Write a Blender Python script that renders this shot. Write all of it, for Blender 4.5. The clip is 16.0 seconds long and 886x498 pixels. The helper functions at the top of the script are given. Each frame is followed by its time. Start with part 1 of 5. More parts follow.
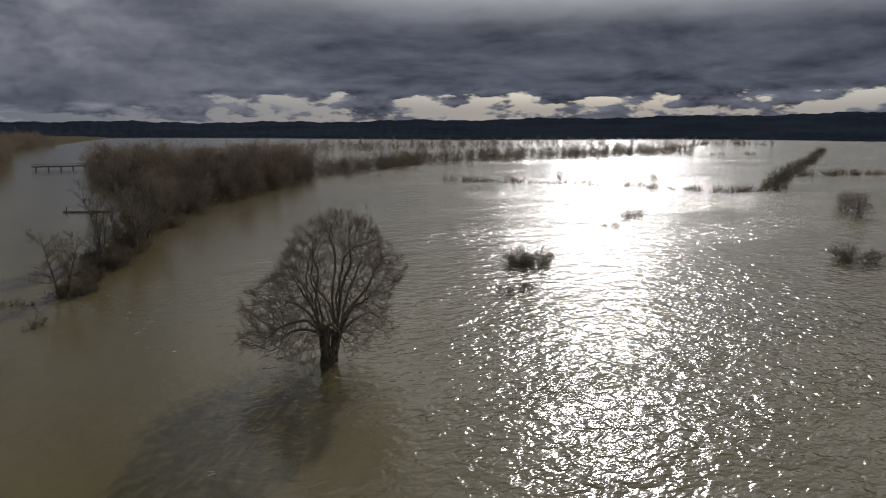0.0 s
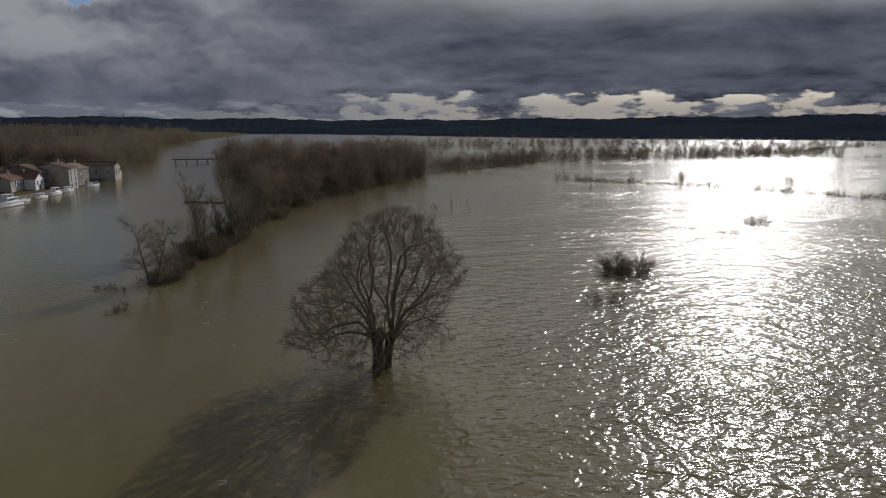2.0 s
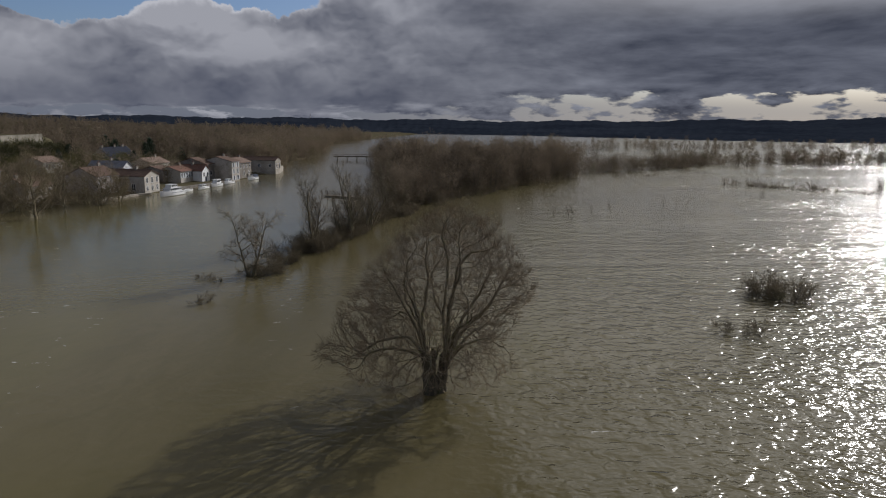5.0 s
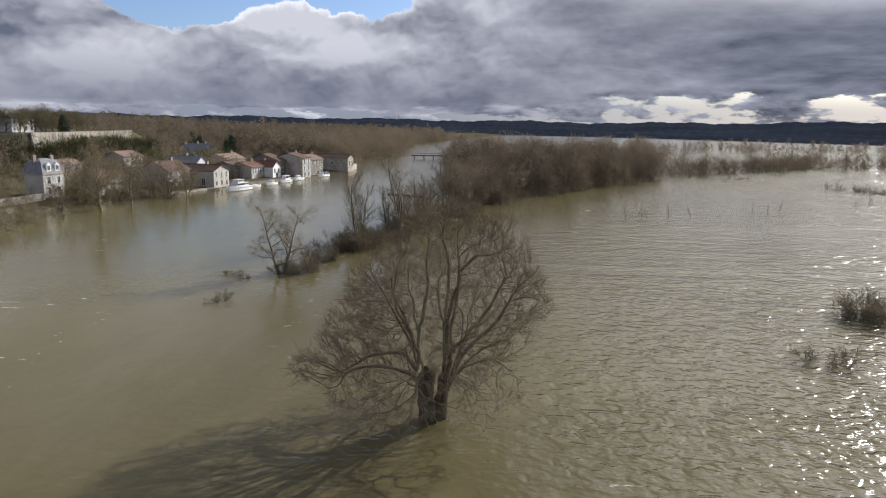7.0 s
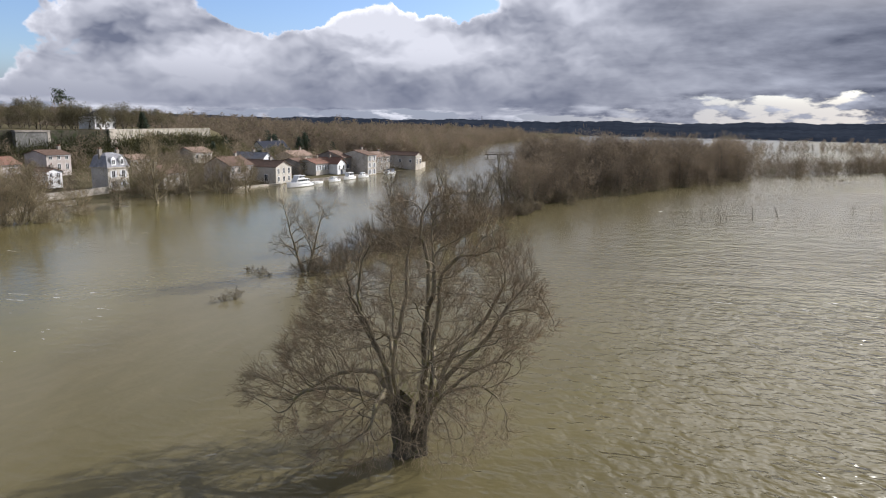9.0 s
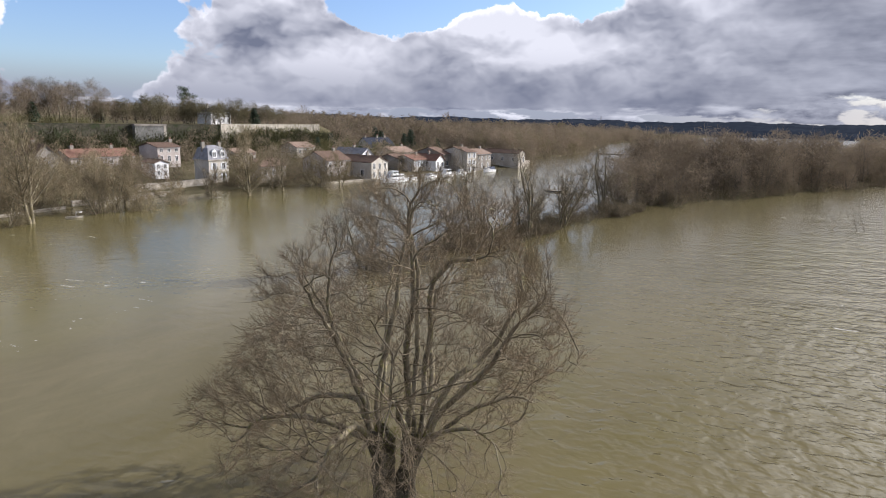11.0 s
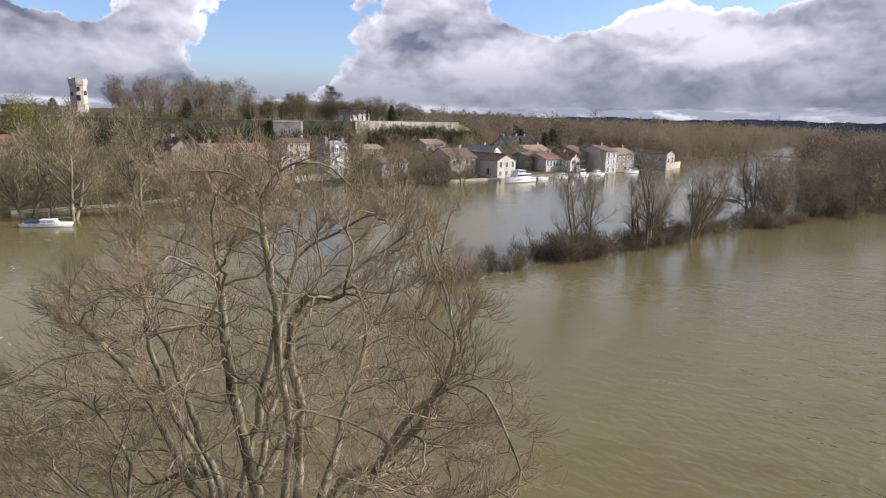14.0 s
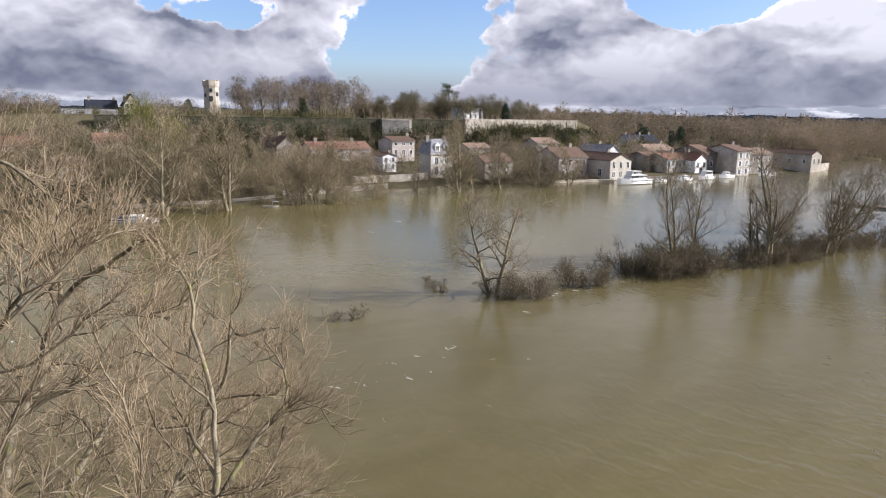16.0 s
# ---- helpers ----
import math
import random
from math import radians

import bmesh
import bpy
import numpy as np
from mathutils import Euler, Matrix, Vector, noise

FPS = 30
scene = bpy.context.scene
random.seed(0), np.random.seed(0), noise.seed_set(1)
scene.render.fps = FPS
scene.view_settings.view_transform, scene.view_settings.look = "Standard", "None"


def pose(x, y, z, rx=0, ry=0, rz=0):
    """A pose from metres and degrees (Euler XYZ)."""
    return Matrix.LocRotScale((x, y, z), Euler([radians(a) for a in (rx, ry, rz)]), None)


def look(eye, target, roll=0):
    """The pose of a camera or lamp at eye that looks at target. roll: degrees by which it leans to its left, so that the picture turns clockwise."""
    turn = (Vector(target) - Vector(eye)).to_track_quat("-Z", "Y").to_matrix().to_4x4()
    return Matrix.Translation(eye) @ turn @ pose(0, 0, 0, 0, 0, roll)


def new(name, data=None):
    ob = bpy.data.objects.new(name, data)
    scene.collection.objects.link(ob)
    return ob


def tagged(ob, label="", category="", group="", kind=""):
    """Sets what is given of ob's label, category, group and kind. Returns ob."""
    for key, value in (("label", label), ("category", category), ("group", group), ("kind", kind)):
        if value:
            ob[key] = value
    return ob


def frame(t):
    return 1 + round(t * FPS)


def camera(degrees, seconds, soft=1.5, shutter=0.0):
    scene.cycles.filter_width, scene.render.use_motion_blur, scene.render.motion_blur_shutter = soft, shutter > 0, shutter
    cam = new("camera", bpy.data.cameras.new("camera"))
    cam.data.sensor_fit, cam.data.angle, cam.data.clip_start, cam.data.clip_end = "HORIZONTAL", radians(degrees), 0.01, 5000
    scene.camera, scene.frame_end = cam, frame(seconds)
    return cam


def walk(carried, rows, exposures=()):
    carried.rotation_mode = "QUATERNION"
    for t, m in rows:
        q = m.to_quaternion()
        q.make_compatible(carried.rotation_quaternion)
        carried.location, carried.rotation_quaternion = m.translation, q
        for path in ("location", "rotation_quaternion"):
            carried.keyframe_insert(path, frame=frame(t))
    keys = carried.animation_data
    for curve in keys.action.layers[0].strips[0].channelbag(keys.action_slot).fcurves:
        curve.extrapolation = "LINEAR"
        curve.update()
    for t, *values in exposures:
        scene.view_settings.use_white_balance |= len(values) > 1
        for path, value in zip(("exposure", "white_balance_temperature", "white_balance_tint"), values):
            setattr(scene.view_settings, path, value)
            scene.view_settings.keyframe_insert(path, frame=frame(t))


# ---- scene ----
cam = camera(68.0, 16.0, soft=1.1)
PATH = [
    (0, (-5.252, -8.338, 24.236), (-4.854, -6.412, 23.872), 0.2),
    (0.5, (-3.621, -7.249, 24.12), (-3.309, -5.308, 23.754), 0.2),
    (1, (-1.985, -6.084, 23.986), (-1.763, -4.13, 23.618), 0.4),
    (1.5, (-0.392, -4.777, 23.817), (-0.265, -2.815, 23.448), 0.4),
    (2, (1.172, -3.286, 23.568), (1.207, -1.321, 23.197), 0.5),
    (2.5, (2.674, -1.702, 23.32), (2.617, 0.263, 22.951), 0.5),
    (3, (4.082, -0.121, 23.1), (3.939, 1.839, 22.73), 0.6),
    (3.5, (5.466, 1.592, 22.957), (5.24, 3.544, 22.584), 0.7),
    (4, (6.778, 3.37, 22.787), (6.476, 5.311, 22.413), 0.6),
    (6.5, (11.872, 14.76, 21.121), (11.218, 16.614, 20.751), 1.1),
    (7, (12.668, 17.259, 20.773), (11.965, 19.095, 20.402), 1.0),
    (7.5, (13.358, 19.84, 20.401), (12.596, 21.652, 20.03), 0.9),
    (8, (13.926, 22.506, 19.95), (13.11, 24.293, 19.578), 0.9),
    (8.5, (14.397, 25.105, 19.494), (13.531, 26.869, 19.123), 0.9),
    (9, (14.793, 27.629, 19.056), (13.865, 29.361, 18.685), 0.9),
    (9.5, (15.035, 30.196, 18.612), (14.033, 31.887, 18.241), 1.0),
    (10, (15.118, 32.785, 18.184), (14.031, 34.421, 17.812), 1.2),
    (11.25, (15.46, 38.46, 17.69), (14.217, 39.98, 17.312), 1.1),
    (12.5, (15.216, 44.046, 17.306), (13.83, 45.436, 16.923), 1.0),
    (13, (14.745, 46.488, 17.018), (13.308, 47.825, 16.635), 1.1),
    (13.5, (14.226, 48.971, 16.73), (12.736, 50.248, 16.346), 1.1),
    (14, (13.577, 51.47, 16.45), (12.039, 52.689, 16.067), 1.2),
    (14.5, (12.841, 54.006, 16.173), (11.261, 55.171, 15.79), 1.0),
    (15, (12.051, 56.496, 15.963), (10.431, 57.603, 15.58), 1.0),
    (15.5, (11.151, 58.984, 15.965), (9.477, 60.008, 15.578), 0.9),
    (16, (10.088, 61.317, 15.957), (8.346, 62.218, 15.566), 0.9),
]
walk(cam, [(t, look(eye, target, roll)) for t, eye, target, roll in PATH],
     exposures=[(0, -1.0, 6080, 14), (4.0, -1.13, 6080, 14), (6.4, -0.06, 6100, 14), (8, 0.28, 6100, 14), (10, 0.48, 6100, 15), (16, 0.56, 6120, 17)])

# ---- light: broken winter cloud, low sun ahead of the first view ----
SUN_AZ, SUN_EL = radians(26.5), radians(25.0)
SUN = Vector((math.sin(SUN_AZ) * math.cos(SUN_EL), math.cos(SUN_AZ) * math.cos(SUN_EL), math.sin(SUN_EL)))
lamp = bpy.data.lights.new("sun", "SUN")
lamp.energy, lamp.angle, lamp.color = 5.0, radians(0.53), (1.0, 0.96, 0.90)
new("sun", lamp).matrix_world = look((0, 0, 500), Vector((0, 0, 500)) - SUN)


class Nodes:
    """A short way to write node trees."""

    def __init__(self, tree):
        self.tree = tree

    def add(self, kind, **sockets):
        node = self.tree.nodes.new(kind)
        for key, value in sockets.items():
            self.put(node, key.replace("_", " "), value)
        return node

    def put(self, node, key, value):
        socket = node.inputs[int(key[1:])] if key[0] == "i" and key[1:].isdigit() else node.inputs[key]
        if isinstance(value, bpy.types.NodeSocket):
            self.tree.links.new(value, socket)
        elif isinstance(value, bpy.types.Node):
            self.tree.links.new(value.outputs[0], socket)
        else:
            socket.default_value = value

    def math(self, op, a, b=0.0, clamp=False):
        node = self.add("ShaderNodeMath", i0=a, i1=b)
        node.operation, node.use_clamp = op, clamp
        return node.outputs[0]

    def vec(self, op, a, b=(0, 0, 0)):
        node = self.add("ShaderNodeVectorMath", i0=a, i1=b)
        node.operation = op
        return node.outputs["Value" if op == "DOT_PRODUCT" else "Vector"]

    def scaled(self, a, by):
        node = self.add("ShaderNodeVectorMath", i0=a)
        node.operation = "SCALE"
        self.put(node, "Scale", by)
        return node.outputs[0]

    def noise(self, where, scale, detail=3.0, rough=0.55, distortion=0.0):
        return self.add("ShaderNodeTexNoise", Vector=where, Scale=scale, Detail=detail, Roughness=rough, Distortion=distortion).outputs[0]

    def ramp(self, value, low, high):
        node = self.add("ShaderNodeMapRange", i0=value, i1=low, i2=high, i3=0.0, i4=1.0)
        node.interpolation_type = "SMOOTHSTEP"
        return node.outputs[0]

    def mix(self, share, a, b):
        node = self.add("ShaderNodeMix")
        node.data_type = "RGBA"
        for key, value in ((0, share), (6, a), (7, b)):
            self.put(node, f"i{key}", (*value, 1) if isinstance(value, tuple) else value)
        return node.outputs[2]


def make_sky():
    world = bpy.data.worlds.new("sky")
    scene.world, world.use_nodes = world, True
    n = Nodes(world.node_tree)
    back = world.node_tree.nodes["Background"]
    way = n.add("ShaderNodeTexCoord").outputs["Generated"]
    xyz = n.add("ShaderNodeSeparateXYZ", Vector=way)
    up = n.math("MAXIMUM", xyz.outputs[2], 0.0)
    blue = n.add("ShaderNodeTexSky")
    blue.sky_type, blue.sun_disc, blue.sun_elevation, blue.sun_rotation = "NISHITA", False, SUN_EL, SUN_AZ
    # towards the sun: 1, away from it: -1
    side = n.vec("DOT_PRODUCT", way, (math.sin(SUN_AZ), math.cos(SUN_AZ), 0.0))
    against = n.ramp(side, 0.60, 0.985)
    # bearing and height over the horizon, in degrees
    bearing = n.math("MULTIPLY", n.math("ARCTAN2", xyz.outputs[0], xyz.outputs[1]), 57.2958)
    height = n.math("MULTIPLY", n.math("ARCSINE", xyz.outputs[2]), 57.2958)
    sway = n.math("MULTIPLY", n.math("SUBTRACT", n.noise(way, 9.0, 5.0, 0.6), 0.5), 11.0)
    lift = n.math("MULTIPLY", n.math("SUBTRACT", n.noise(n.vec("ADD", way, (3.1, 1.7, 0.4)), 11.0, 5.0, 0.6), 0.5), 4.5)
    holes = 0.0
    for az, el, wide, tall in ((-66, 5.8, 4.5, 3.0), (-63, 9.5, 3.5, 3.0), (-41, 9.6, 5.5, 1.5), (-81, 8.2, 3.4, 0.9), (-28, 10.2, 4.0, 1.2), (-150, 20, 30, 12), (110, 30, 30, 10)):
        a = n.math("DIVIDE", n.math("SUBTRACT", n.math("ADD", bearing, sway), az), wide)
        b = n.math("DIVIDE", n.math("SUBTRACT", n.math("ADD", height, lift), el), tall)
        d = n.math("ADD", n.math("MULTIPLY", a, a), n.math("MULTIPLY", b, b))
        holes = n.math("MAXIMUM", holes, n.math("SUBTRACT", 1.0, n.ramp(d, 0.0, 3.6)))
    a = n.math("DIVIDE", n.math("ADD", bearing, 49.0), 5.0)
    b = n.math("DIVIDE", n.math("SUBTRACT", height, 5.0), 2.4)
    heavy = n.math("SUBTRACT", 1.0, n.ramp(n.math("ADD", n.math("MULTIPLY", a, a), n.math("MULTIPLY", b, b)), 0.0, 2.5))
    holes = n.math("SUBTRACT", holes, n.math("MULTIPLY", heavy, 0.35))
    # heaped clouds of round lobes, and towards the sun a flat dark deck seen in perspective
    def lobes(where, scale, detail=3.0):
        node = n.add("ShaderNodeTexVoronoi", Vector=where, Scale=scale)
        node.feature, node.normalize = "SMOOTH_F1", True
        for key, value in (("Detail", detail), ("Roughness", 0.55), ("Smoothness", 0.35)):
            n.put(node, key, value)
        return n.math("SUBTRACT", 1.0, node.outputs["Distance"])

    def lerp(a, b, share):
        return n.math("ADD", n.math("MULTIPLY", a, n.math("SUBTRACT", 1.0, share)), n.math("MULTIPLY", b, share))

    deck = n.vec("MULTIPLY", n.scaled(way, n.math("DIVIDE", 1.0, n.math("ADD", up, 0.16))), (1.0, 1.0, 1.6))
    bend = n.add("ShaderNodeTexNoise", Vector=way, Scale=14.0, Detail=3.0, Roughness=0.6)
    round_way = n.vec("MULTIPLY", n.vec("ADD", way, n.scaled(n.vec("SUBTRACT", bend.outputs["Color"], (0.5, 0.5, 0.5)), 0.035)), (1.0, 1.0, 1.8))
    sunward = (SUN.x * 0.02, SUN.y * 0.02, 0.075)
    heaps = n.noise(round_way, 5.5, 4.0, 0.5)
    heaps_up = n.noise(n.vec("ADD", round_way, sunward), 5.5, 3.0, 0.5)
    puffs = lobes(round_way, 11.0)
    puffs_up = lobes(n.vec("ADD", round_way, (SUN.x * 0.005, SUN.y * 0.005, 0.017)), 11.0)
    broad = n.noise(round_way, 2.3, 3.0, 0.5)
    plates = n.noise(deck, 1.15, 7.0, 0.55, 0.2)
    plates_up = n.noise(n.vec("ADD", deck, (0.04, 0.10, 0.12)), 1.15, 6.0, 0.52, 0.2)
    flat = n.vec("MULTIPLY", way, (1.0, 1.0, 3.0))
    small = n.noise(flat, 15.0, 6.0, 0.55)
    small_up = n.noise(n.vec("ADD", flat, (0.0, 0.0, 0.028)), 15.0, 5.0, 0.55)
    heaped = n.math("ADD", n.math("ADD", n.math("MULTIPLY", heaps, 0.62), n.math("MULTIPLY", puffs, 0.36)), n.math("SUBTRACT", n.math("MULTIPLY", broad, 0.4), 0.235))
    heaped = n.math("ADD", heaped, n.math("SUBTRACT", 0.085, n.math("MULTIPLY", holes, 0.30)))
    thick = lerp(heaped, plates, against)
    low = n.math("SUBTRACT", 1.0, n.ramp(n.math("ADD", up, n.math("MULTIPLY", n.math("SUBTRACT", plates, 0.5), 0.05)), n.math("ADD", 0.014, n.math("MULTIPLY", against, 0.026)), n.math("ADD", 0.032, n.math("MULTIPLY", against, 0.034))))
    ragged = n.math("ADD", n.math("MULTIPLY", n.math("SUBTRACT", small, 0.5), 0.9), 0.502)
    thick = lerp(thick, ragged, low)
    thick = n.math("ADD", thick, n.math("MULTIPLY", n.ramp(up, 0.2, 0.45), 0.07))
    # the deck closes towards the sun, above a bright gap along the horizon
    cover = n.math("ADD", thick, n.math("MULTIPLY", n.math("MULTIPLY", n.ramp(side, 0.3, 0.9), n.math("SUBTRACT", 1.0, low)), 0.2))
    solid = n.ramp(cover, 0.472, n.math("ADD", 0.515, n.math("MULTIPLY", low, 0.03)))
    heap_slope = n.math("ADD", n.math("MULTIPLY", n.math("SUBTRACT", heaps, heaps_up), 2.7), n.math("MULTIPLY", n.math("SUBTRACT", puffs, puffs_up), 2.0))
    slope = lerp(heap_slope, n.math("MULTIPLY", n.math("SUBTRACT", plates, plates_up), 2.7), against)
    slope = lerp(slope, n.math("SUBTRACT", n.math("MULTIPLY", n.math("SUBTRACT", small, small_up), 3.6), 0.16), low)
    lit = n.math("ADD", slope, n.math("ADD", 0.50, n.math("MULTIPLY", n.math("SUBTRACT", 1.0, against), 0.10)), clamp=True)
    body = n.ramp(cover, 0.50, 0.64)
    lit = n.math("MULTIPLY", lit, n.math("SUBTRACT", 1.0, n.math("MULTIPLY", body, 0.35)))
    base_shade = n.math("ADD", n.math("ADD", 0.42, n.math("MULTIPLY", n.ramp(up, 0.03, 0.115), 0.58)), n.math("MULTIPLY", n.math("MAXIMUM", against, low), 0.7), clamp=True)
    lit = n.math("MULTIPLY", lit, base_shade)
    rim = n.math("MULTIPLY", n.math("SUBTRACT", 1.0, n.ramp(cover, 0.48, 0.56)), n.math("SUBTRACT", 1.0, against))
    lit = n.math("ADD", lit, n.math("MULTIPLY", rim, 0.22), clamp=True)
    bright = n.mix(lit, (0.23, 0.255, 0.335), (1.5, 1.5, 1.52))
    dark = n.mix(lit, (0.085, 0.10, 0.15), (0.74, 0.78, 0.88))
    cloud = n.mix(against, bright, dark)
    cloud = n.mix(n.math("MULTIPLY", n.math("SUBTRACT", 1.0, n.ramp(up, 0.01, 0.06)), 0.35), cloud, n.mix(against, (0.35, 0.38, 0.47), (0.38, 0.38, 0.41)))
    # thicker overhead
    cloud = n.scaled(cloud, n.math("SUBTRACT", 1.0, n.math("MULTIPLY", n.ramp(up, 0.28, 0.6), 0.45)))
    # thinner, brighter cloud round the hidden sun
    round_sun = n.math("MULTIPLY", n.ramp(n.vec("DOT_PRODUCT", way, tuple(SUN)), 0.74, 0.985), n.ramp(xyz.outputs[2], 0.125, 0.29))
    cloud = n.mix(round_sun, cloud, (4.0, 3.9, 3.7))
    clear = n.vec("MULTIPLY", n.scaled(blue.outputs[0], 0.185), (0.86, 0.97, 1.2))
    # thin bright veil low over the horizon
    veil = n.math("SUBTRACT", 1.0, n.ramp(up, 0.02, 0.085))
    pale = n.mix(against, (0.44, 0.485, 0.585), (0.98, 0.94, 0.88))
    clear = n.mix(n.math("MULTIPLY", veil, 0.9), clear, pale)
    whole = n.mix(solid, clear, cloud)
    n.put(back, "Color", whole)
    n.put(back, "Strength", 0.56)


make_sky()


# ---- materials ----
def base_material(name):
    m = bpy.data.materials.new(name)
    m.use_nodes = True
    return m, Nodes(m.node_tree), m.node_tree.nodes["Principled BSDF"]


def surface(name, dark, light, scale, rough=0.85, grain=6.0, bump=0.3, stain=None, stain_at=0.62, stretch=(1, 1, 1), vary=0.25, metal=0.0, thin=0.0):
    """A weathered surface: two colours in patches, fine grain, a stain, a change of tone from thing to thing."""
    m, n, out = base_material(name)
    where = n.vec("MULTIPLY", n.add("ShaderNodeTexCoord").outputs["Object"], stretch)
    patch, fine = n.noise(where, scale, 4.0, 0.6), n.noise(where, scale * grain, 3.0, 0.6)
    colour = n.mix(n.ramp(n.math("ADD", n.math("MULTIPLY", patch, 0.6), n.math("MULTIPLY", fine, 0.4)), 0.33, 0.67), dark, light)
    if stain:
        colour = n.mix(n.math("MULTIPLY", n.ramp(n.noise(where, scale * 2.3, 5.0, 0.65), stain_at, stain_at + 0.1), 0.75), colour, stain)
    tone = n.math("ADD", n.math("MULTIPLY", n.add("ShaderNodeObjectInfo").outputs["Random"], vary), 1.0 - vary / 2)
    shift = n.scaled(colour, tone)
    n.put(out, "Base Color", shift)
    n.put(out, "Roughness", rough)
    n.put(out, "Metallic", metal)
    n.put(out, "Specular IOR Level", 0.5 if rough < 0.8 else 0.1 if rough < 0.95 else 0.0)
    if thin:
        # thin stuff that lets light through to its other side
        through_it = n.add("ShaderNodeBsdfTranslucent", Color=shift)
        both = n.add("ShaderNodeMixShader", i0=thin, i1=out.outputs[0], i2=through_it.outputs[0])
        n.put(m.node_tree.nodes["Material Output"], "Surface", both.outputs[0])
    if bump:
        n.put(out, "Normal", n.add("ShaderNodeBump", Strength=bump, Distance=0.05, Height=fine))
    return m


def make_water():
    m, n, out = base_material("flood_water")
    m.node_tree.nodes.remove(out)
    where = n.add("ShaderNodeTexCoord").outputs["Object"]
    east = n.add("ShaderNodeSeparateXYZ", Vector=where).outputs[0]
    turn = n.add("ShaderNodeMapping", Vector=where, Rotation=(0, 0, radians(-16)))
    long_crests = n.vec("MULTIPLY", turn, (0.75, 1.0, 1.0))
    swell = n.noise(long_crests, 0.34, 0.5, 0.5, 0.5)
    chop = n.noise(long_crests, 0.95, 1.0, 0.5, 0.6)
    ripple = n.noise(n.vec("MULTIPLY", turn, (0.7, 1.0, 1.0)), 2.6, 1.0, 0.5, 0.3)
    # wind streaks and slack water
    wind = n.ramp(n.noise(n.vec("MULTIPLY", turn, (0.35, 1.0, 1.0)), 0.022, 4.0, 0.6, 0.8), 0.36, 0.62)
    height = n.math("ADD", n.math("ADD", n.math("MULTIPLY", swell, 0.5), n.math("MULTIPLY", chop, 0.55)), n.math("MULTIPLY", ripple, 0.15))
    open_water = n.ramp(east, -25.0, 40.0)
    strength = n.math("MULTIPLY", n.math("ADD", 0.06, n.math("MULTIPLY", open_water, 0.94)), n.math("ADD", 0.45, n.math("MULTIPLY", wind, 0.55)))
    waves = n.add("ShaderNodeBump", Strength=1.0, Distance=0.9, Height=n.math("MULTIPLY", height, strength))
    silt = n.noise(n.vec("MULTIPLY", where, (1.0, 0.4, 1.0)), 0.03, 5.0, 0.6, 1.2)
    fine = n.noise(n.vec("MULTIPLY", where, (1.0, 0.5, 1.0)), 0.35, 4.0, 0.6, 1.5)
    colour = n.mix(n.ramp(n.math("ADD", n.math("MULTIPLY", silt, 0.75), n.math("MULTIPLY", fine, 0.25)), 0.36, 0.64), (0.102, 0.086, 0.038), (0.138, 0.116, 0.058))
    olive = n.ramp(n.noise(n.vec("MULTIPLY", where, (1.0, 0.45, 1.0)), 0.018, 3.0, 0.55, 0.8), 0.47, 0.68)
    colour = n.mix(n.math("MULTIPLY", olive, 0.6), colour, (0.138, 0.121, 0.040))
    # scraps of foam drifting in lines
    line = n.noise(n.vec("MULTIPLY", turn, (1.0, 0.3, 1.0)), 0.05, 3.0, 0.6, 1.0)
    fleck = n.noise(n.vec("MULTIPLY", turn, (0.45, 1.0, 1.0)), 0.8, 4.0, 0.7, 0.7)
    foam = n.math("MULTIPLY", n.ramp(line, 0.515, 0.585), n.ramp(fleck, 0.652, 0.69))
    body = n.add("ShaderNodeBsdfDiffuse", Color=n.mix(n.math("MULTIPLY", foam, 0.8), colour, (0.62, 0.6, 0.54)))
    skin = n.add("ShaderNodeBsdfGlossy", Color=(0.86, 0.85, 0.80, 1), Roughness=0.15, Normal=waves.outputs[0])
    share = n.add("ShaderNodeFresnel", IOR=1.333, Normal=waves.outputs[0])
    both = n.add("ShaderNodeMixShader", i0=share.outputs[0], i1=body.outputs[0], i2=skin.outputs[0])
    n.put(m.node_tree.nodes["Material Output"], "Surface", both.outputs[0])
    return m


WATER = make_water()
BARK = surface("lichened_bark", (0.06, 0.05, 0.035), (0.31, 0.27, 0.19), 2.2, 0.95, 5.0, 0.6, (0.20, 0.19, 0.07), 0.53, (1, 1, 0.35))
WET_BARK = surface("damp_mossy_bark", (0.045, 0.04, 0.03), (0.15, 0.13, 0.095), 2.2, 0.95, 5.0, 0.8, (0.07, 0.08, 0.03), 0.55, (1, 1, 0.35))
TWIG = surface("grey_brown_twigs", (0.11, 0.09, 0.06), (0.29, 0.24, 0.165), 0.45, 0.9, 7.0, 0.0, (0.20, 0.19, 0.07), 0.6)
TWIG_BANK = surface("pale_bank_twigs", (0.155, 0.127, 0.08), (0.31, 0.255, 0.165), 0.3, 0.95, 5.0, 0.0, (0.13, 0.13, 0.06), 0.56, vary=0.5, thin=0.3)
TWIG_RED = surface("ruddy_twigs", (0.155, 0.118, 0.072), (0.37, 0.29, 0.19), 0.3, 0.9, 6.0, 0.0, (0.17, 0.16, 0.07), 0.6)
TWIG_FAR = surface("woodland_twigs", (0.128, 0.103, 0.074), (0.245, 0.196, 0.14), 0.06, 0.95, 3.0, 0.0, (0.13, 0.123, 0.06), 0.53, vary=0.8, thin=0.3)
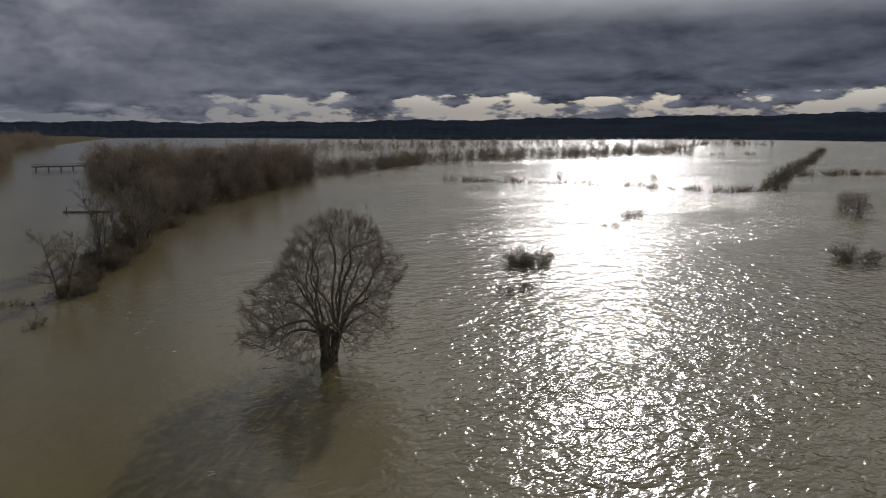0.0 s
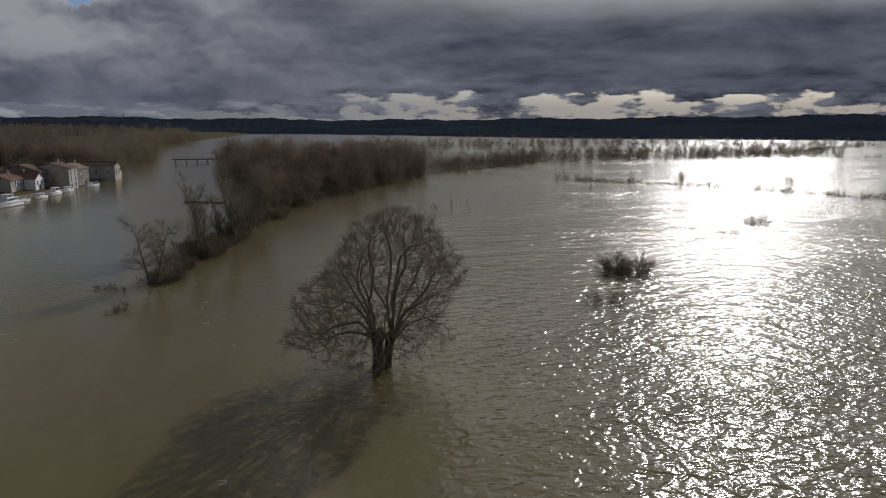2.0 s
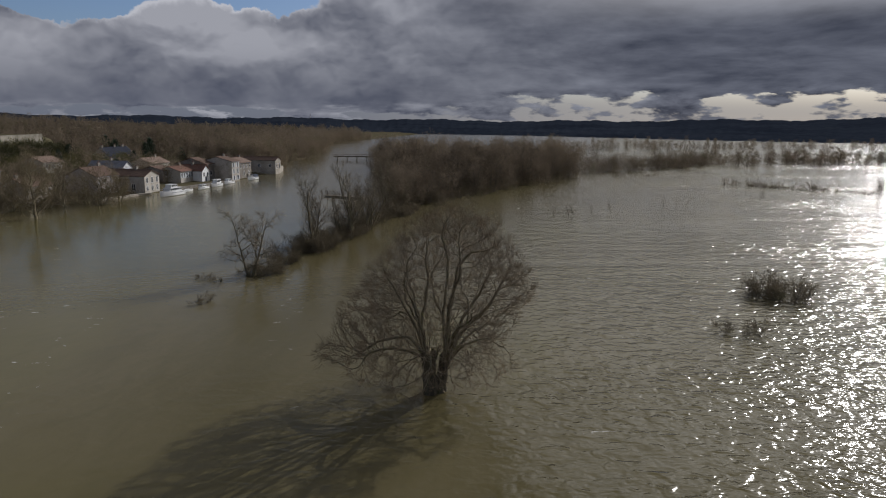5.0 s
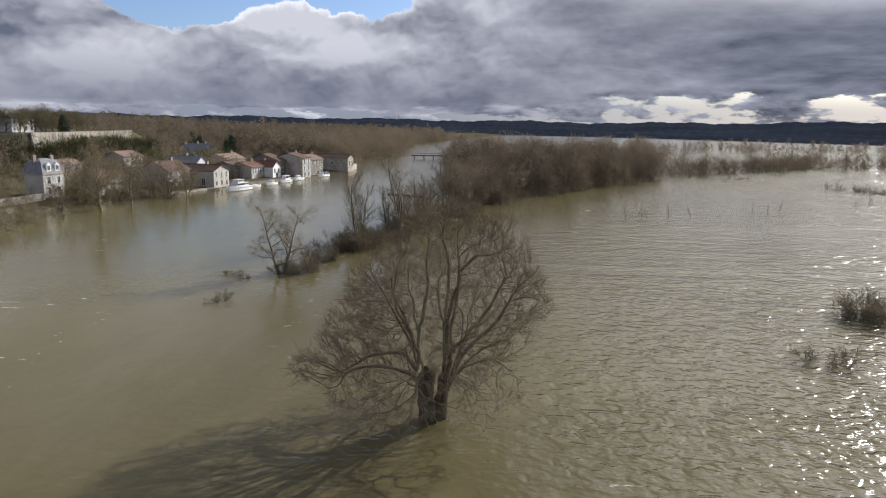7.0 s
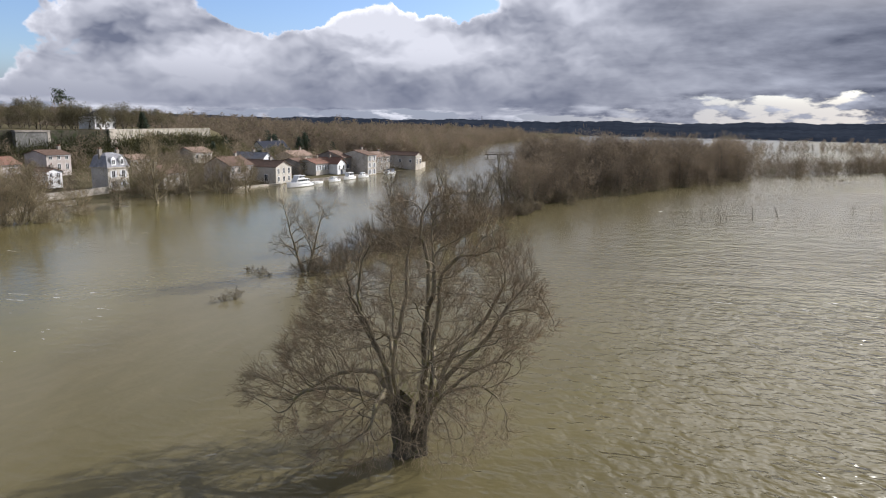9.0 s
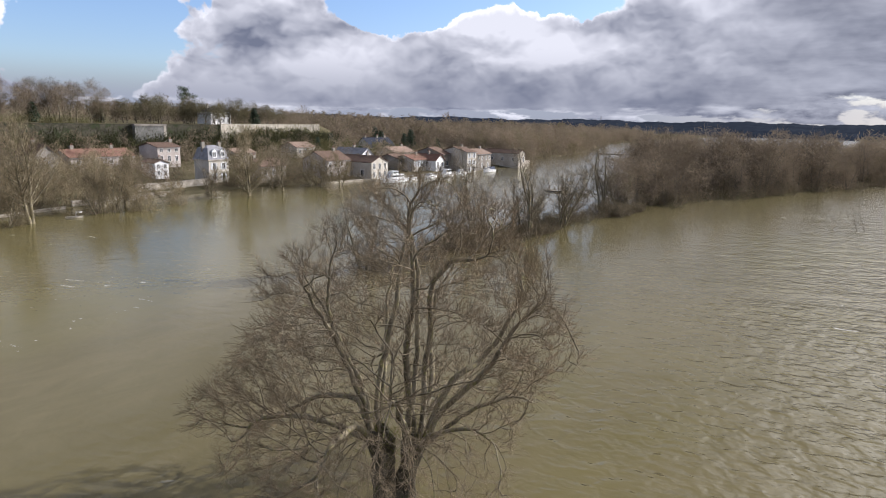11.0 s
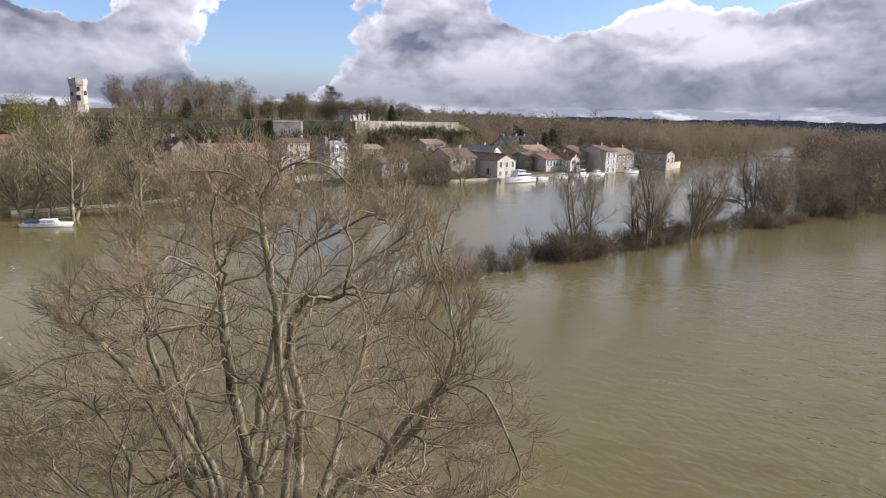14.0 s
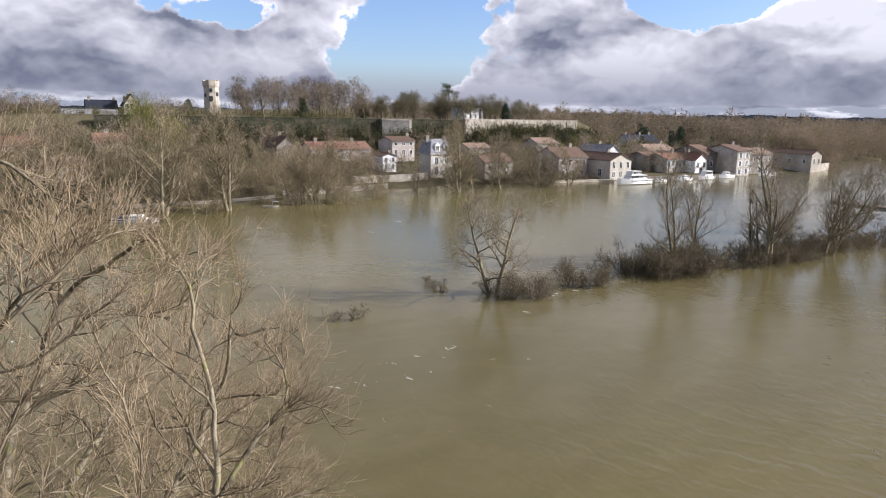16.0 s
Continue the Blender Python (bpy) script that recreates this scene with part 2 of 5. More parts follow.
BARK_FAR = surface("woodland_bark", (0.07, 0.06, 0.045), (0.17, 0.15, 0.115), 1.0, 0.95, 4.0, 0.0, (0.10, 0.11, 0.05), 0.6)
LEAF_DARK = surface("evergreen_leaves", (0.018, 0.03, 0.014), (0.05, 0.075, 0.03), 0.6, 0.7, 6.0, 0.0)
LEAF_WILLOW = surface("yellow_green_shoots", (0.13, 0.13, 0.035), (0.25, 0.245, 0.08), 0.5, 0.95, 6.0, 0.0, thin=0.4)
SHRUB_TWIG = surface("dark_thicket_twigs", (0.095, 0.078, 0.05), (0.19, 0.156, 0.104), 0.4, 0.95, 6.0, 0.0, (0.08, 0.088, 0.036), 0.56, vary=0.4, thin=0.3)
TWIG_OLIVE = surface("olive_twigs", (0.095, 0.085, 0.05), (0.175, 0.155, 0.092), 0.08, 0.95, 4.0, 0.0, (0.075, 0.085, 0.04), 0.58, vary=0.5, thin=0.35)
IVY = surface("ivy", (0.03, 0.036, 0.016), (0.075, 0.072, 0.036), 0.25, 0.9, 6.0, 0.0, thin=0.3)
GROUND = surface("bank_soil_and_grass", (0.078, 0.07, 0.042), (0.125, 0.108, 0.066), 0.07, 0.95, 9.0, 0.5, (0.085, 0.09, 0.045), 0.58)
SCRUB = surface("winter_scrub", (0.085, 0.08, 0.035), (0.18, 0.165, 0.08), 0.12, 0.95, 12.0, 0.0, (0.06, 0.08, 0.03), 0.56, thin=0.4)
# the blue of distant haze is put into the ridge's own colour
HAZED_RIDGE = surface("hazed_far_forest", (0.016, 0.021, 0.031), (0.03, 0.037, 0.05), 0.004, 1.0, 9.0, 0.0, (0.04, 0.046, 0.055), 0.62, vary=0.0)
LIME = surface("pale_limestone", (0.29, 0.26, 0.21), (0.50, 0.455, 0.385), 0.5, 0.9, 8.0, 0.4, (0.25, 0.22, 0.17), 0.6)
RENDER = surface("cream_render", (0.43, 0.39, 0.325), (0.62, 0.58, 0.50), 0.35, 0.85, 9.0, 0.2, (0.38, 0.33, 0.26), 0.64, (1, 1, 0.4))
DARK_STONE = surface("weathered_dark_stone", (0.10, 0.098, 0.09), (0.2, 0.195, 0.18), 0.5, 0.95, 8.0, 0.5, (0.07, 0.075, 0.05), 0.56)
# ivy on stone, with the wall's shade darkened into the colour too
SHADED_IVY_WALL = surface("shaded_ivy_grown_wall", (0.035, 0.036, 0.022), (0.10, 0.088, 0.066), 0.25, 0.9, 7.0, 0.6, (0.035, 0.05, 0.02), 0.5)
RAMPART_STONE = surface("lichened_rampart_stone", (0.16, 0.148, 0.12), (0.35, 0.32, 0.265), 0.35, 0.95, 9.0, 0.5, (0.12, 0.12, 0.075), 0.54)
GREY_WALL = surface("grey_stone_wall", (0.19, 0.17, 0.145), (0.35, 0.32, 0.275), 0.5, 0.95, 8.0, 0.5, (0.13, 0.12, 0.085), 0.58)
PINKISH = surface("pinkish_render", (0.36, 0.315, 0.28), (0.50, 0.45, 0.41), 0.4, 0.9, 8.0, 0.3, (0.33, 0.28, 0.24), 0.62)
TILE = surface("old_clay_tiles", (0.095, 0.064, 0.048), (0.18, 0.122, 0.094), 0.9, 0.9, 6.0, 0.7, (0.16, 0.14, 0.09), 0.58, (1, 3, 1))
TILE_RED = surface("red_clay_tiles", (0.15, 0.082, 0.06), (0.25, 0.145, 0.108), 0.8, 0.9, 6.0, 0.7, (0.24, 0.15, 0.1), 0.6, (1, 3, 1))
TILE_PALE = surface("sun_bleached_tiles", (0.19, 0.132, 0.10), (0.31, 0.232, 0.182), 0.8, 0.9, 6.0, 0.7, (0.25, 0.2, 0.15), 0.6, (1, 3, 1))
SLATE = surface("slate_roof", (0.014, 0.016, 0.024), (0.035, 0.04, 0.054), 1.2, 0.85, 5.0, 0.5, (0.10, 0.10, 0.10), 0.66, (1, 4, 1))
ZINC = surface("pale_slate_and_zinc", (0.19, 0.19, 0.2), (0.31, 0.31, 0.325), 0.9, 0.95, 5.0, 0.3)
WHITE = surface("white_paint", (0.66, 0.66, 0.64), (0.82, 0.82, 0.80), 0.8, 0.45, 6.0, 0.1, (0.5, 0.48, 0.43), 0.7)
NAVY = surface("dark_blue_paint", (0.02, 0.03, 0.06), (0.04, 0.06, 0.10), 1.0, 0.4, 6.0, 0.0)
WOOD = surface("weathered_timber", (0.10, 0.075, 0.05), (0.21, 0.165, 0.12), 1.5, 0.9, 6.0, 0.4, stretch=(1, 1, 4))
SHUTTER = surface("pale_grey_shutters", (0.45, 0.48, 0.50), (0.62, 0.64, 0.65), 1.0, 0.6, 6.0, 0.1)
METAL = surface("dull_metal", (0.30, 0.31, 0.32), (0.45, 0.46, 0.47), 2.0, 0.4, 6.0, 0.1, metal=0.9)


def make_glass():
    m, n, out = base_material("window_glass")
    where = n.add("ShaderNodeTexCoord").outputs["Object"]
    n.put(out, "Base Color", n.mix(n.noise(where, 0.7, 2.0), (0.015, 0.018, 0.022), (0.05, 0.055, 0.06)))
    n.put(out, "Roughness", 0.08)
    return m


GLASS = make_glass()


# ---- building blocks ----
def link_mesh(name, me, material, parent=None, label=""):
    if material:
        me.materials.append(material)
    ob = new(name, me)
    if parent:
        ob.parent = parent
    return tagged(ob, label)


def part(name, bm, material, parent=None, label="", smooth=False):
    """Links a bmesh as one mesh object, as a part of parent."""
    me = bpy.data.meshes.new(name)
    bmesh.ops.recalc_face_normals(bm, faces=bm.faces)
    bm.to_mesh(me)
    bm.free()
    if smooth:
        me.polygons.foreach_set("use_smooth", [True] * len(me.polygons))
    return link_mesh(name, me, material, parent, label)


def thing(name, m, label, category, group="", kind=""):
    ob = new(name)
    ob.empty_display_size = 0.5
    ob.matrix_basis = m
    return tagged(ob, label, category, group, kind)


def quads_mesh(name, verts, faces, smooth=True):
    """A mesh from arrays: verts (n, 3), faces (m, 4) or (m, 3)."""
    me = bpy.data.meshes.new(name)
    k = faces.shape[1]
    me.vertices.add(len(verts))
    me.vertices.foreach_set("co", verts.astype(np.float32).ravel())
    me.loops.add(faces.size)
    me.loops.foreach_set("vertex_index", faces.astype(np.int32).ravel())
    me.polygons.add(len(faces))
    me.polygons.foreach_set("loop_start", np.arange(0, faces.size, k, dtype=np.int32))
    me.polygons.foreach_set("loop_total", np.full(len(faces), k, dtype=np.int32))
    me.polygons.foreach_set("use_smooth", np.full(len(faces), smooth))
    me.update(calc_edges=True)
    return me


def box(bm, x0, x1, y0, y1, z0, z1):
    v = [bm.verts.new((x, y, z)) for x in (x0, x1) for y in (y0, y1) for z in (z0, z1)]
    for f in ((0, 1, 3, 2), (4, 6, 7, 5), (0, 4, 5, 1), (2, 3, 7, 6), (0, 2, 6, 4), (1, 5, 7, 3)):
        bm.faces.new([v[i] for i in f])
    return v


def boxes(*dims):
    bm = bmesh.new()
    for d in dims:
        box(bm, *d)
    return bm


def prism(bm, outline, y0, y1):
    """An outline in x and z drawn out along y."""
    a = [bm.verts.new((x, y0, z)) for x, z in outline]
    b = [bm.verts.new((x, y1, z)) for x, z in outline]
    bm.faces.new(a)
    bm.faces.new(b[::-1])
    for i in range(len(a)):
        j = (i + 1) % len(a)
        bm.faces.new((a[i], b[i], b[j], a[j]))
    return a + b


# ---- bare trees, grown branch by branch ----
def unit(v):
    return v / np.maximum(np.linalg.norm(v, axis=-1, keepdims=True), 1e-9)


def grown(rng, start, way, length, r0, r1, n, wander, lift):
    """Branches from start (m, 3): polylines (m, n, 3) with radii (m, n)."""
    m = len(start)
    pts, here, d = np.empty((m, n, 3)), start.copy(), unit(way)
    pts[:, 0] = here
    lift = np.broadcast_to(np.asarray(lift, float), (m,))
    for i in range(1, n):
        d = unit(d + wander * rng.normal(size=(m, 3)) + lift[:, None] * np.array([0, 0, 1.0]))
        here = here + d * (length / (n - 1))[:, None]
        pts[:, i] = here
    f = np.linspace(0, 1, n)
    return pts, r0[:, None] * (1 - f) + r1[:, None] * f


def forked(rng, branches, length, per, f0, angle, ratio, shrink, n, wander, lift, tip, thin=0.62, rise=0.25):
    """Children of branches (pts, radii): per children each, from the fraction f0 outwards."""
    pts, rad = branches
    m, k = pts.shape[:2]
    f = f0 + (1 - f0) * (np.arange(per) + rng.random((m, per))) / per
    f = np.clip(f, 0, 0.995)
    at = f * (k - 1)
    i = at.astype(int)
    w = (at - i)[..., None]
    rows = np.arange(m)[:, None]
    start = pts[rows, i] * (1 - w) + pts[rows, i + 1] * w
    along = unit(pts[rows, i + 1] - pts[rows, i])
    r = rad[rows, i] * (1 - w[..., 0]) + rad[rows, i + 1] * w[..., 0]
    away = rng.normal(size=(m, per, 3)) + np.array([0, 0, rise])
    away = unit(away - (away * along).sum(-1, keepdims=True) * along)
    a = np.radians(angle * (0.6 + 0.8 * rng.random((m, per))))[..., None]
    way = along * np.cos(a) + away * np.sin(a)
    size = length[:, None] * ratio * (1 - shrink * f) * (0.6 + 0.8 * rng.random((m, per)))
    flat = lambda v: v.reshape(-1, *v.shape[2:])
    size, r = flat(size), np.maximum(flat(r) * thin, tip * 1.2)
    return grown(rng, flat(start), flat(way), size, r, np.full(len(size), tip), n, wander, lift), size


def tube_arrays(groups):
    """Verts and faces of tubes round groups of (pts, radii, sides)."""
    verts, faces, base = [], [], 0
    for pts, rad, sides in groups:
        m, n = pts.shape[:2]
        if not m:
            continue
        along = unit(np.gradient(pts, axis=1))
        mean = unit(pts[:, -1] - pts[:, 0])
        ref = np.where(np.abs(mean[:, 2:3]) > 0.8, [[1.0, 0.2, 0]], [[0.1, 0, 1.0]])[:, None]
        u = unit(np.cross(along, ref))
        v = np.cross(along, u)
        a = np.arange(sides) * 2 * np.pi / sides
        ring = pts[:, :, None] + rad[:, :, None, None] * (np.cos(a)[:, None] * u[:, :, None] + np.sin(a)[:, None] * v[:, :, None])
        verts.append(ring.reshape(-1, 3))
        index = base + np.arange(m * n * sides).reshape(m, n, sides)
        nxt = np.roll(index, -1, axis=2)
        faces.append(np.stack([index[:, :-1], nxt[:, :-1], nxt[:, 1:], index[:, 1:]], -1).reshape(-1, 4))
        base += m * n * sides
    return np.concatenate(verts), np.concatenate(faces)


def joined(arrays):
    """Several (verts, faces) as one."""
    base, vs, fs = 0, [], []
    for v, f in arrays:
        vs.append(v)
        fs.append(f + base)
        base += len(v)
    return np.concatenate(vs), np.concatenate(fs)


def leaf_arrays(rng, centres, spread, count, size):
    """Many small leaf clumps (bent quads) scattered round centres."""
    c = np.repeat(centres, count, 0) + rng.normal(size=(len(centres) * count, 3)) * spread
    a, b = unit(rng.normal(size=c.shape)), unit(rng.normal(size=c.shape))
    s = size * (0.5 + rng.random((len(c), 1)))
    v = np.stack([c - a * s, c - b * s * 0.6, c + a * s, c + b * s * 0.6], 1).reshape(-1, 3)
    return v, np.arange(len(v)).reshape(-1, 4)


def stems(rng, count, height, spread, r, lean=8.0, radius=0.4, joints=9):
    """Upright stems from one stool."""
    az = rng.random(count) * 2 * np.pi
    tilt = np.radians(lean + spread * rng.random(count))
    start = np.stack([np.cos(az) * radius, np.sin(az) * radius, np.full(count, -0.8)], -1)
    way = np.stack([np.sin(tilt) * np.cos(az), np.sin(tilt) * np.sin(az), np.cos(tilt)], -1)
    length = height * (0.72 + 0.28 * rng.random(count))
    return grown(rng, start, way, length, np.full(count, r) * (0.7 + 0.5 * rng.random(count)), np.full(count, 0.02), joints, 0.09, 0.03), length


def bare_tree_arrays(seed, height, count=1, spread=20.0, lean=4.0, r=0.22, boughs=12, sprays=8, twigs=6, first=0.25, reach=0.42, twig_r=0.012, sides=(6, 4, 3, 3), angle=48, lift=0.10, joints=(9, 7, 5, 3)):
    """Wood (stems and boughs) and crown (sprays and twigs) of a bare tree at the origin."""
    rng = np.random.default_rng(seed)
    stem, length = stems(rng, count, height, spread, r, lean, 0.12 + 0.12 * count, joints[0])
    bough, l2 = forked(rng, stem, length, boughs, first, angle, reach, 0.55, joints[1], 0.12, lift, 0.012)
    spray, l3 = forked(rng, bough, l2, sprays, 0.2, 45, 0.48, 0.4, joints[2], 0.14, lift, twig_r * 0.9)
    groups = [(*spray, sides[2])]
    if twigs:
        twig, _ = forked(rng, spray, l3, twigs, 0.15, 42, 0.62, 0.3, joints[3], 0.15, lift, twig_r * 0.6)
        groups.append((*twig, sides[3]))
    return tube_arrays([(*stem, sides[0]), (*bough, sides[1])]), tube_arrays(groups)


def hazy_tree_arrays(seed, height, count, spread, lean, r, boughs, per, fuzz, long, wide, first=0.2, reach=0.45, angle=55, lift=0.05, sides=(4, 3), joints=(5, 4)):
    """A bare tree seen from afar: stems and boughs, and a round crown of very many single twigs about the boughs."""
    rng = np.random.default_rng(seed)
    stem, length = stems(rng, count, height, spread, r, lean, 0.12 + 0.12 * count, joints[0])
    bough, l2 = forked(rng, stem, length, boughs, first, angle, reach, 0.6, joints[1], 0.12, lift, 0.02)
    pts = bough[0]
    m, k = pts.shape[:2]
    at = (0.12 + 0.88 * rng.random((m, per)) ** 0.8) * (k - 1) * 0.999
    i = at.astype(int)
    w = (at - i)[..., None]
    rows = np.arange(m)[:, None]
    c = (pts[rows, i] * (1 - w) + pts[rows, i + 1] * w).reshape(-1, 3) + rng.normal(size=(m * per, 3)) * fuzz
    along = unit((pts[rows, i + 1] - pts[rows, i]).reshape(-1, 3))
    way = unit(along * 0.7 + rng.normal(size=c.shape) * 0.45 + np.array([0, 0, 0.25]))
    s = long * (0.5 + rng.random((len(c), 1)))
    side = unit(np.cross(way, rng.normal(size=c.shape))) * wide * (0.6 + 0.8 * rng.random((len(c), 1)))
    bend = rng.normal(size=c.shape) * long * 0.1
    v = np.stack([c - side, c + side, c + way * s + bend + side * 0.35, c + way * s + bend - side * 0.35], 1).reshape(-1, 3)
    v[:, 2] = np.maximum(v[:, 2], -0.4)
    return tube_arrays([(*stem, sides[0]), (*bough, sides[1])]), (v, np.arange(len(v)).reshape(-1, 4))


def round_tree_arrays(seed, height, width, twigs, long, wide, r=0.16, count=2, boughs=8, lobes=9, low=0.12, sides=(4, 3), joints=(5, 3)):
    """A bare tree with a soft round crown: stems, boughs, and single twigs gathered in overlapping heads."""
    rng = np.random.default_rng(seed)
    stem, length = stems(rng, count, height * 0.86, 13, r, 3, 0.25, joints[0])
    bough, _ = forked(rng, stem, length, boughs, 0.15, 52, 0.42, 0.5, joints[1], 0.1, 0.06, 0.025)
    a, f = rng.random(lobes) * math.tau, (np.arange(lobes) + rng.random(lobes)) / lobes
    z = height * (low + (0.80 - low) * f)
    out = width * 0.62 * np.sqrt(np.clip(1 - ((f - 0.38) / 0.68) ** 2, 0.02, 1)) * (0.55 + 0.45 * rng.random(lobes))
    heads = np.stack([np.cos(a) * out, np.sin(a) * out, z], -1)
    heads = np.concatenate([heads, [[0, 0, height * 0.5], [0, 0, height * 0.78]]])
    size = width * (0.32 + 0.22 * rng.random(len(heads)))
    k = rng.integers(0, len(heads), twigs)
    d = unit(rng.normal(size=(twigs, 3)))
    c = heads[k] + d * (size[k] * rng.random(twigs) ** 0.45)[:, None] * np.array([1, 1, 0.85])
    c[:, 2] = np.maximum(c[:, 2], 0.1)
    way = unit(d * 0.5 + rng.normal(size=c.shape) * 0.6 + np.array([0, 0, 0.15]))
    s = long * (0.5 + rng.random((twigs, 1)))
    side = unit(np.cross(way, rng.normal(size=c.shape))) * wide * (0.6 + 0.8 * rng.random((twigs, 1)))
    bend = rng.normal(size=c.shape) * long * 0.1
    v = np.stack([c - side, c + side, c + way * s + bend + side * 0.35, c + way * s + bend - side * 0.35], 1).reshape(-1, 3)
    return tube_arrays([(*stem, sides[0]), (*bough, sides[1])]), (v, np.arange(len(v)).reshape(-1, 4))


def tree_meshes(wood, crown, bark, twig, tag, many=False):
    """The two parts of a tree or shrub on shared meshes: its wood and its twigs."""
    out = []
    for name, arrays, material, kind in (("stem" if many else "trunk", wood, bark, "stuff" if many else ""), ("crown", crown, twig, "stuff")):
        me = quads_mesh(f"{tag}_{name}", *arrays)
        me.materials.append(material)
        out.append((name, me, kind))
    return out


def plant(name, meshes, x, y, z, scale, turn, label, category="tree", group="", squash=1.0):
    """A plant of its own, on shared meshes."""
    ob = thing(name, pose(x, y, z, 0, 0, turn) @ Matrix.Diagonal((scale, scale, scale * squash, 1)), label, category, group)
    for part_name, me, kind in meshes:
        child = new(part_name, me)
        child.parent = ob
        tagged(child, kind=kind)
    return ob


def moved(arrays, x, y, z, s, turn, tall=1.0):
    v, f = arrays
    c, d = math.cos(turn), math.sin(turn)
    return np.stack([(v[:, 0] * c - v[:, 1] * d) * s + x, (v[:, 0] * d + v[:, 1] * c) * s + y, v[:, 2] * s * tall + z], -1), f


# ---- ground, water and far hills ----
SHORE_Y = [-900, 20, 65, 80, 92, 104, 136, 162, 180, 192, 225, 250, 293, 320, 388, 440, 650, 1000, 1600, 4600]
SHORE_X = [-125, -116, -113, -114, -120, -123, -130, -131, -129, -125, -125.5, -129, -137, -165, -172, -185, -270, -330, -420, -900]
RAMPART = [(-204, 40), (-200, 120), (-199.6, 178.3), (-241.6, 260.8), (-262, 300)]


def smooth(v, a, b):
    t = np.clip((v - a) / (b - a), 0, 1)
    return t * t * (3 - 2 * t)


def ripple_noise(x, y, s, seed=0.0):
    return np.sin(x / s + seed) * np.cos(y / s * 1.17 - seed * 2) * 0.5 + np.sin(x / s * 2.3 + y / s * 1.7 + seed) * 0.25


def land(x, y):
    """Height of the ground in metres over the flood."""
    x, y = np.asarray(x, float), np.asarray(y, float)
    inland = np.interp(y, SHORE_Y, SHORE_X) - x
    z = np.where(inland < 0, np.maximum(-2.5, inland * 0.12), np.minimum(inland, 14) * 0.09)
    z = z + smooth(inland, 14, 72) * 5.5 * (1 - smooth(y, 225, 300) * 0.55)
    # the castle plateau behind its rampart
    wall_x = np.interp(y, [q[1] for q in RAMPART], [q[0] for q in RAMPART])
    plateau = smooth(wall_x - x, -1.5, 3.0) * (1 - smooth(y, 268, 305)) * smooth(y, -60, 10)
    z = z + plateau * (15.3 - z)
    # wooded hills further back
    hill = smooth(inland, 100, 430) * (17 + 5 * ripple_noise(x, y, 170.0, 1.3)) * smooth(y, 80, 330) * (1 - 0.75 * smooth(y, 560, 850))
    hill = hill + smooth(inland, 500, 1500) * 12
    z = np.maximum(z, np.where(inland > 0, hill, z))
    return z + np.where(inland > 4, ripple_noise(x, y, 9.0, 0.4) * 0.35, 0)


def sheet(xs, ys, height):
    gx, gy = np.meshgrid(xs, ys, indexing="ij")
    v = np.stack([gx, gy, height(gx, gy)], -1).reshape(-1, 3)
    i = np.arange(gx.size).reshape(gx.shape)
    return v, np.stack([i[:-1, :-1], i[1:, :-1], i[1:, 1:], i[:-1, 1:]], -1).reshape(-1, 4)


def build_ground():
    u = np.linspace(-1, 1, 231)
    stretch = np.sinh(u * 4.2) / np.sinh(4.2)
    me = quads_mesh("ground", *sheet(-190 + 4300 * stretch, 170 + 4300 * stretch, land))
    tagged(link_mesh("ground", me, GROUND), "muddy grassed bank and hillside above the flood", "ground", kind="structure")
    me = quads_mesh("water", *sheet(np.linspace(-4600, 4600, 41), np.linspace(-4600, 4600, 41), lambda x, y: x * 0), smooth=False)
    tagged(link_mesh("water", me, WATER), "wide brown floodwater ruffled by wind", "water", kind="structure")


def far_height(az, r):
    top = 43 + 45 * np.clip((5 - az) / 52, 0, 1.3) + 3.5 * np.sin(az * 0.55) + 2 * np.sin(az * 1.9 + 1)
    near = smooth(r, 1400, 1560) * 9
    return near + smooth(r, 1500, 3000) * (top - 9) + np.where(r > 1450, 1.4 * np.sin(az * 31 + r * 0.05) + 1.2 * np.sin(az * 67 + r * 0.031), 0) - 1.0


def build_far_hills():
    az = np.linspace(-120, 150, 1081)
    rs = np.array([1390, 1430, 1480, 1520, 1560, 1700, 1850, 2050, 2250, 2450, 2650, 2850, 3000, 3100, 3300, 3700.0])
    ga, gr = np.meshgrid(az, rs, indexing="ij")
    wiggle = gr + 130 * np.sin(np.radians(ga) * 7) * (gr < 1600)
    v = np.stack([np.sin(np.radians(-ga)) * wiggle, np.cos(np.radians(ga)) * wiggle, far_height(ga, gr)], -1).reshape(-1, 3)
    i = np.arange(ga.size).reshape(ga.shape)
    f = np.stack([i[:-1, :-1], i[:-1, 1:], i[1:, 1:], i[1:, :-1]], -1).reshape(-1, 4)
    tagged(link_mesh("backdrop", quads_mesh("backdrop", v, f), HAZED_RIDGE), "long dark wooded ridge on the horizon, coloured haze-blue", "hills", kind="structure")


build_ground()
build_far_hills()


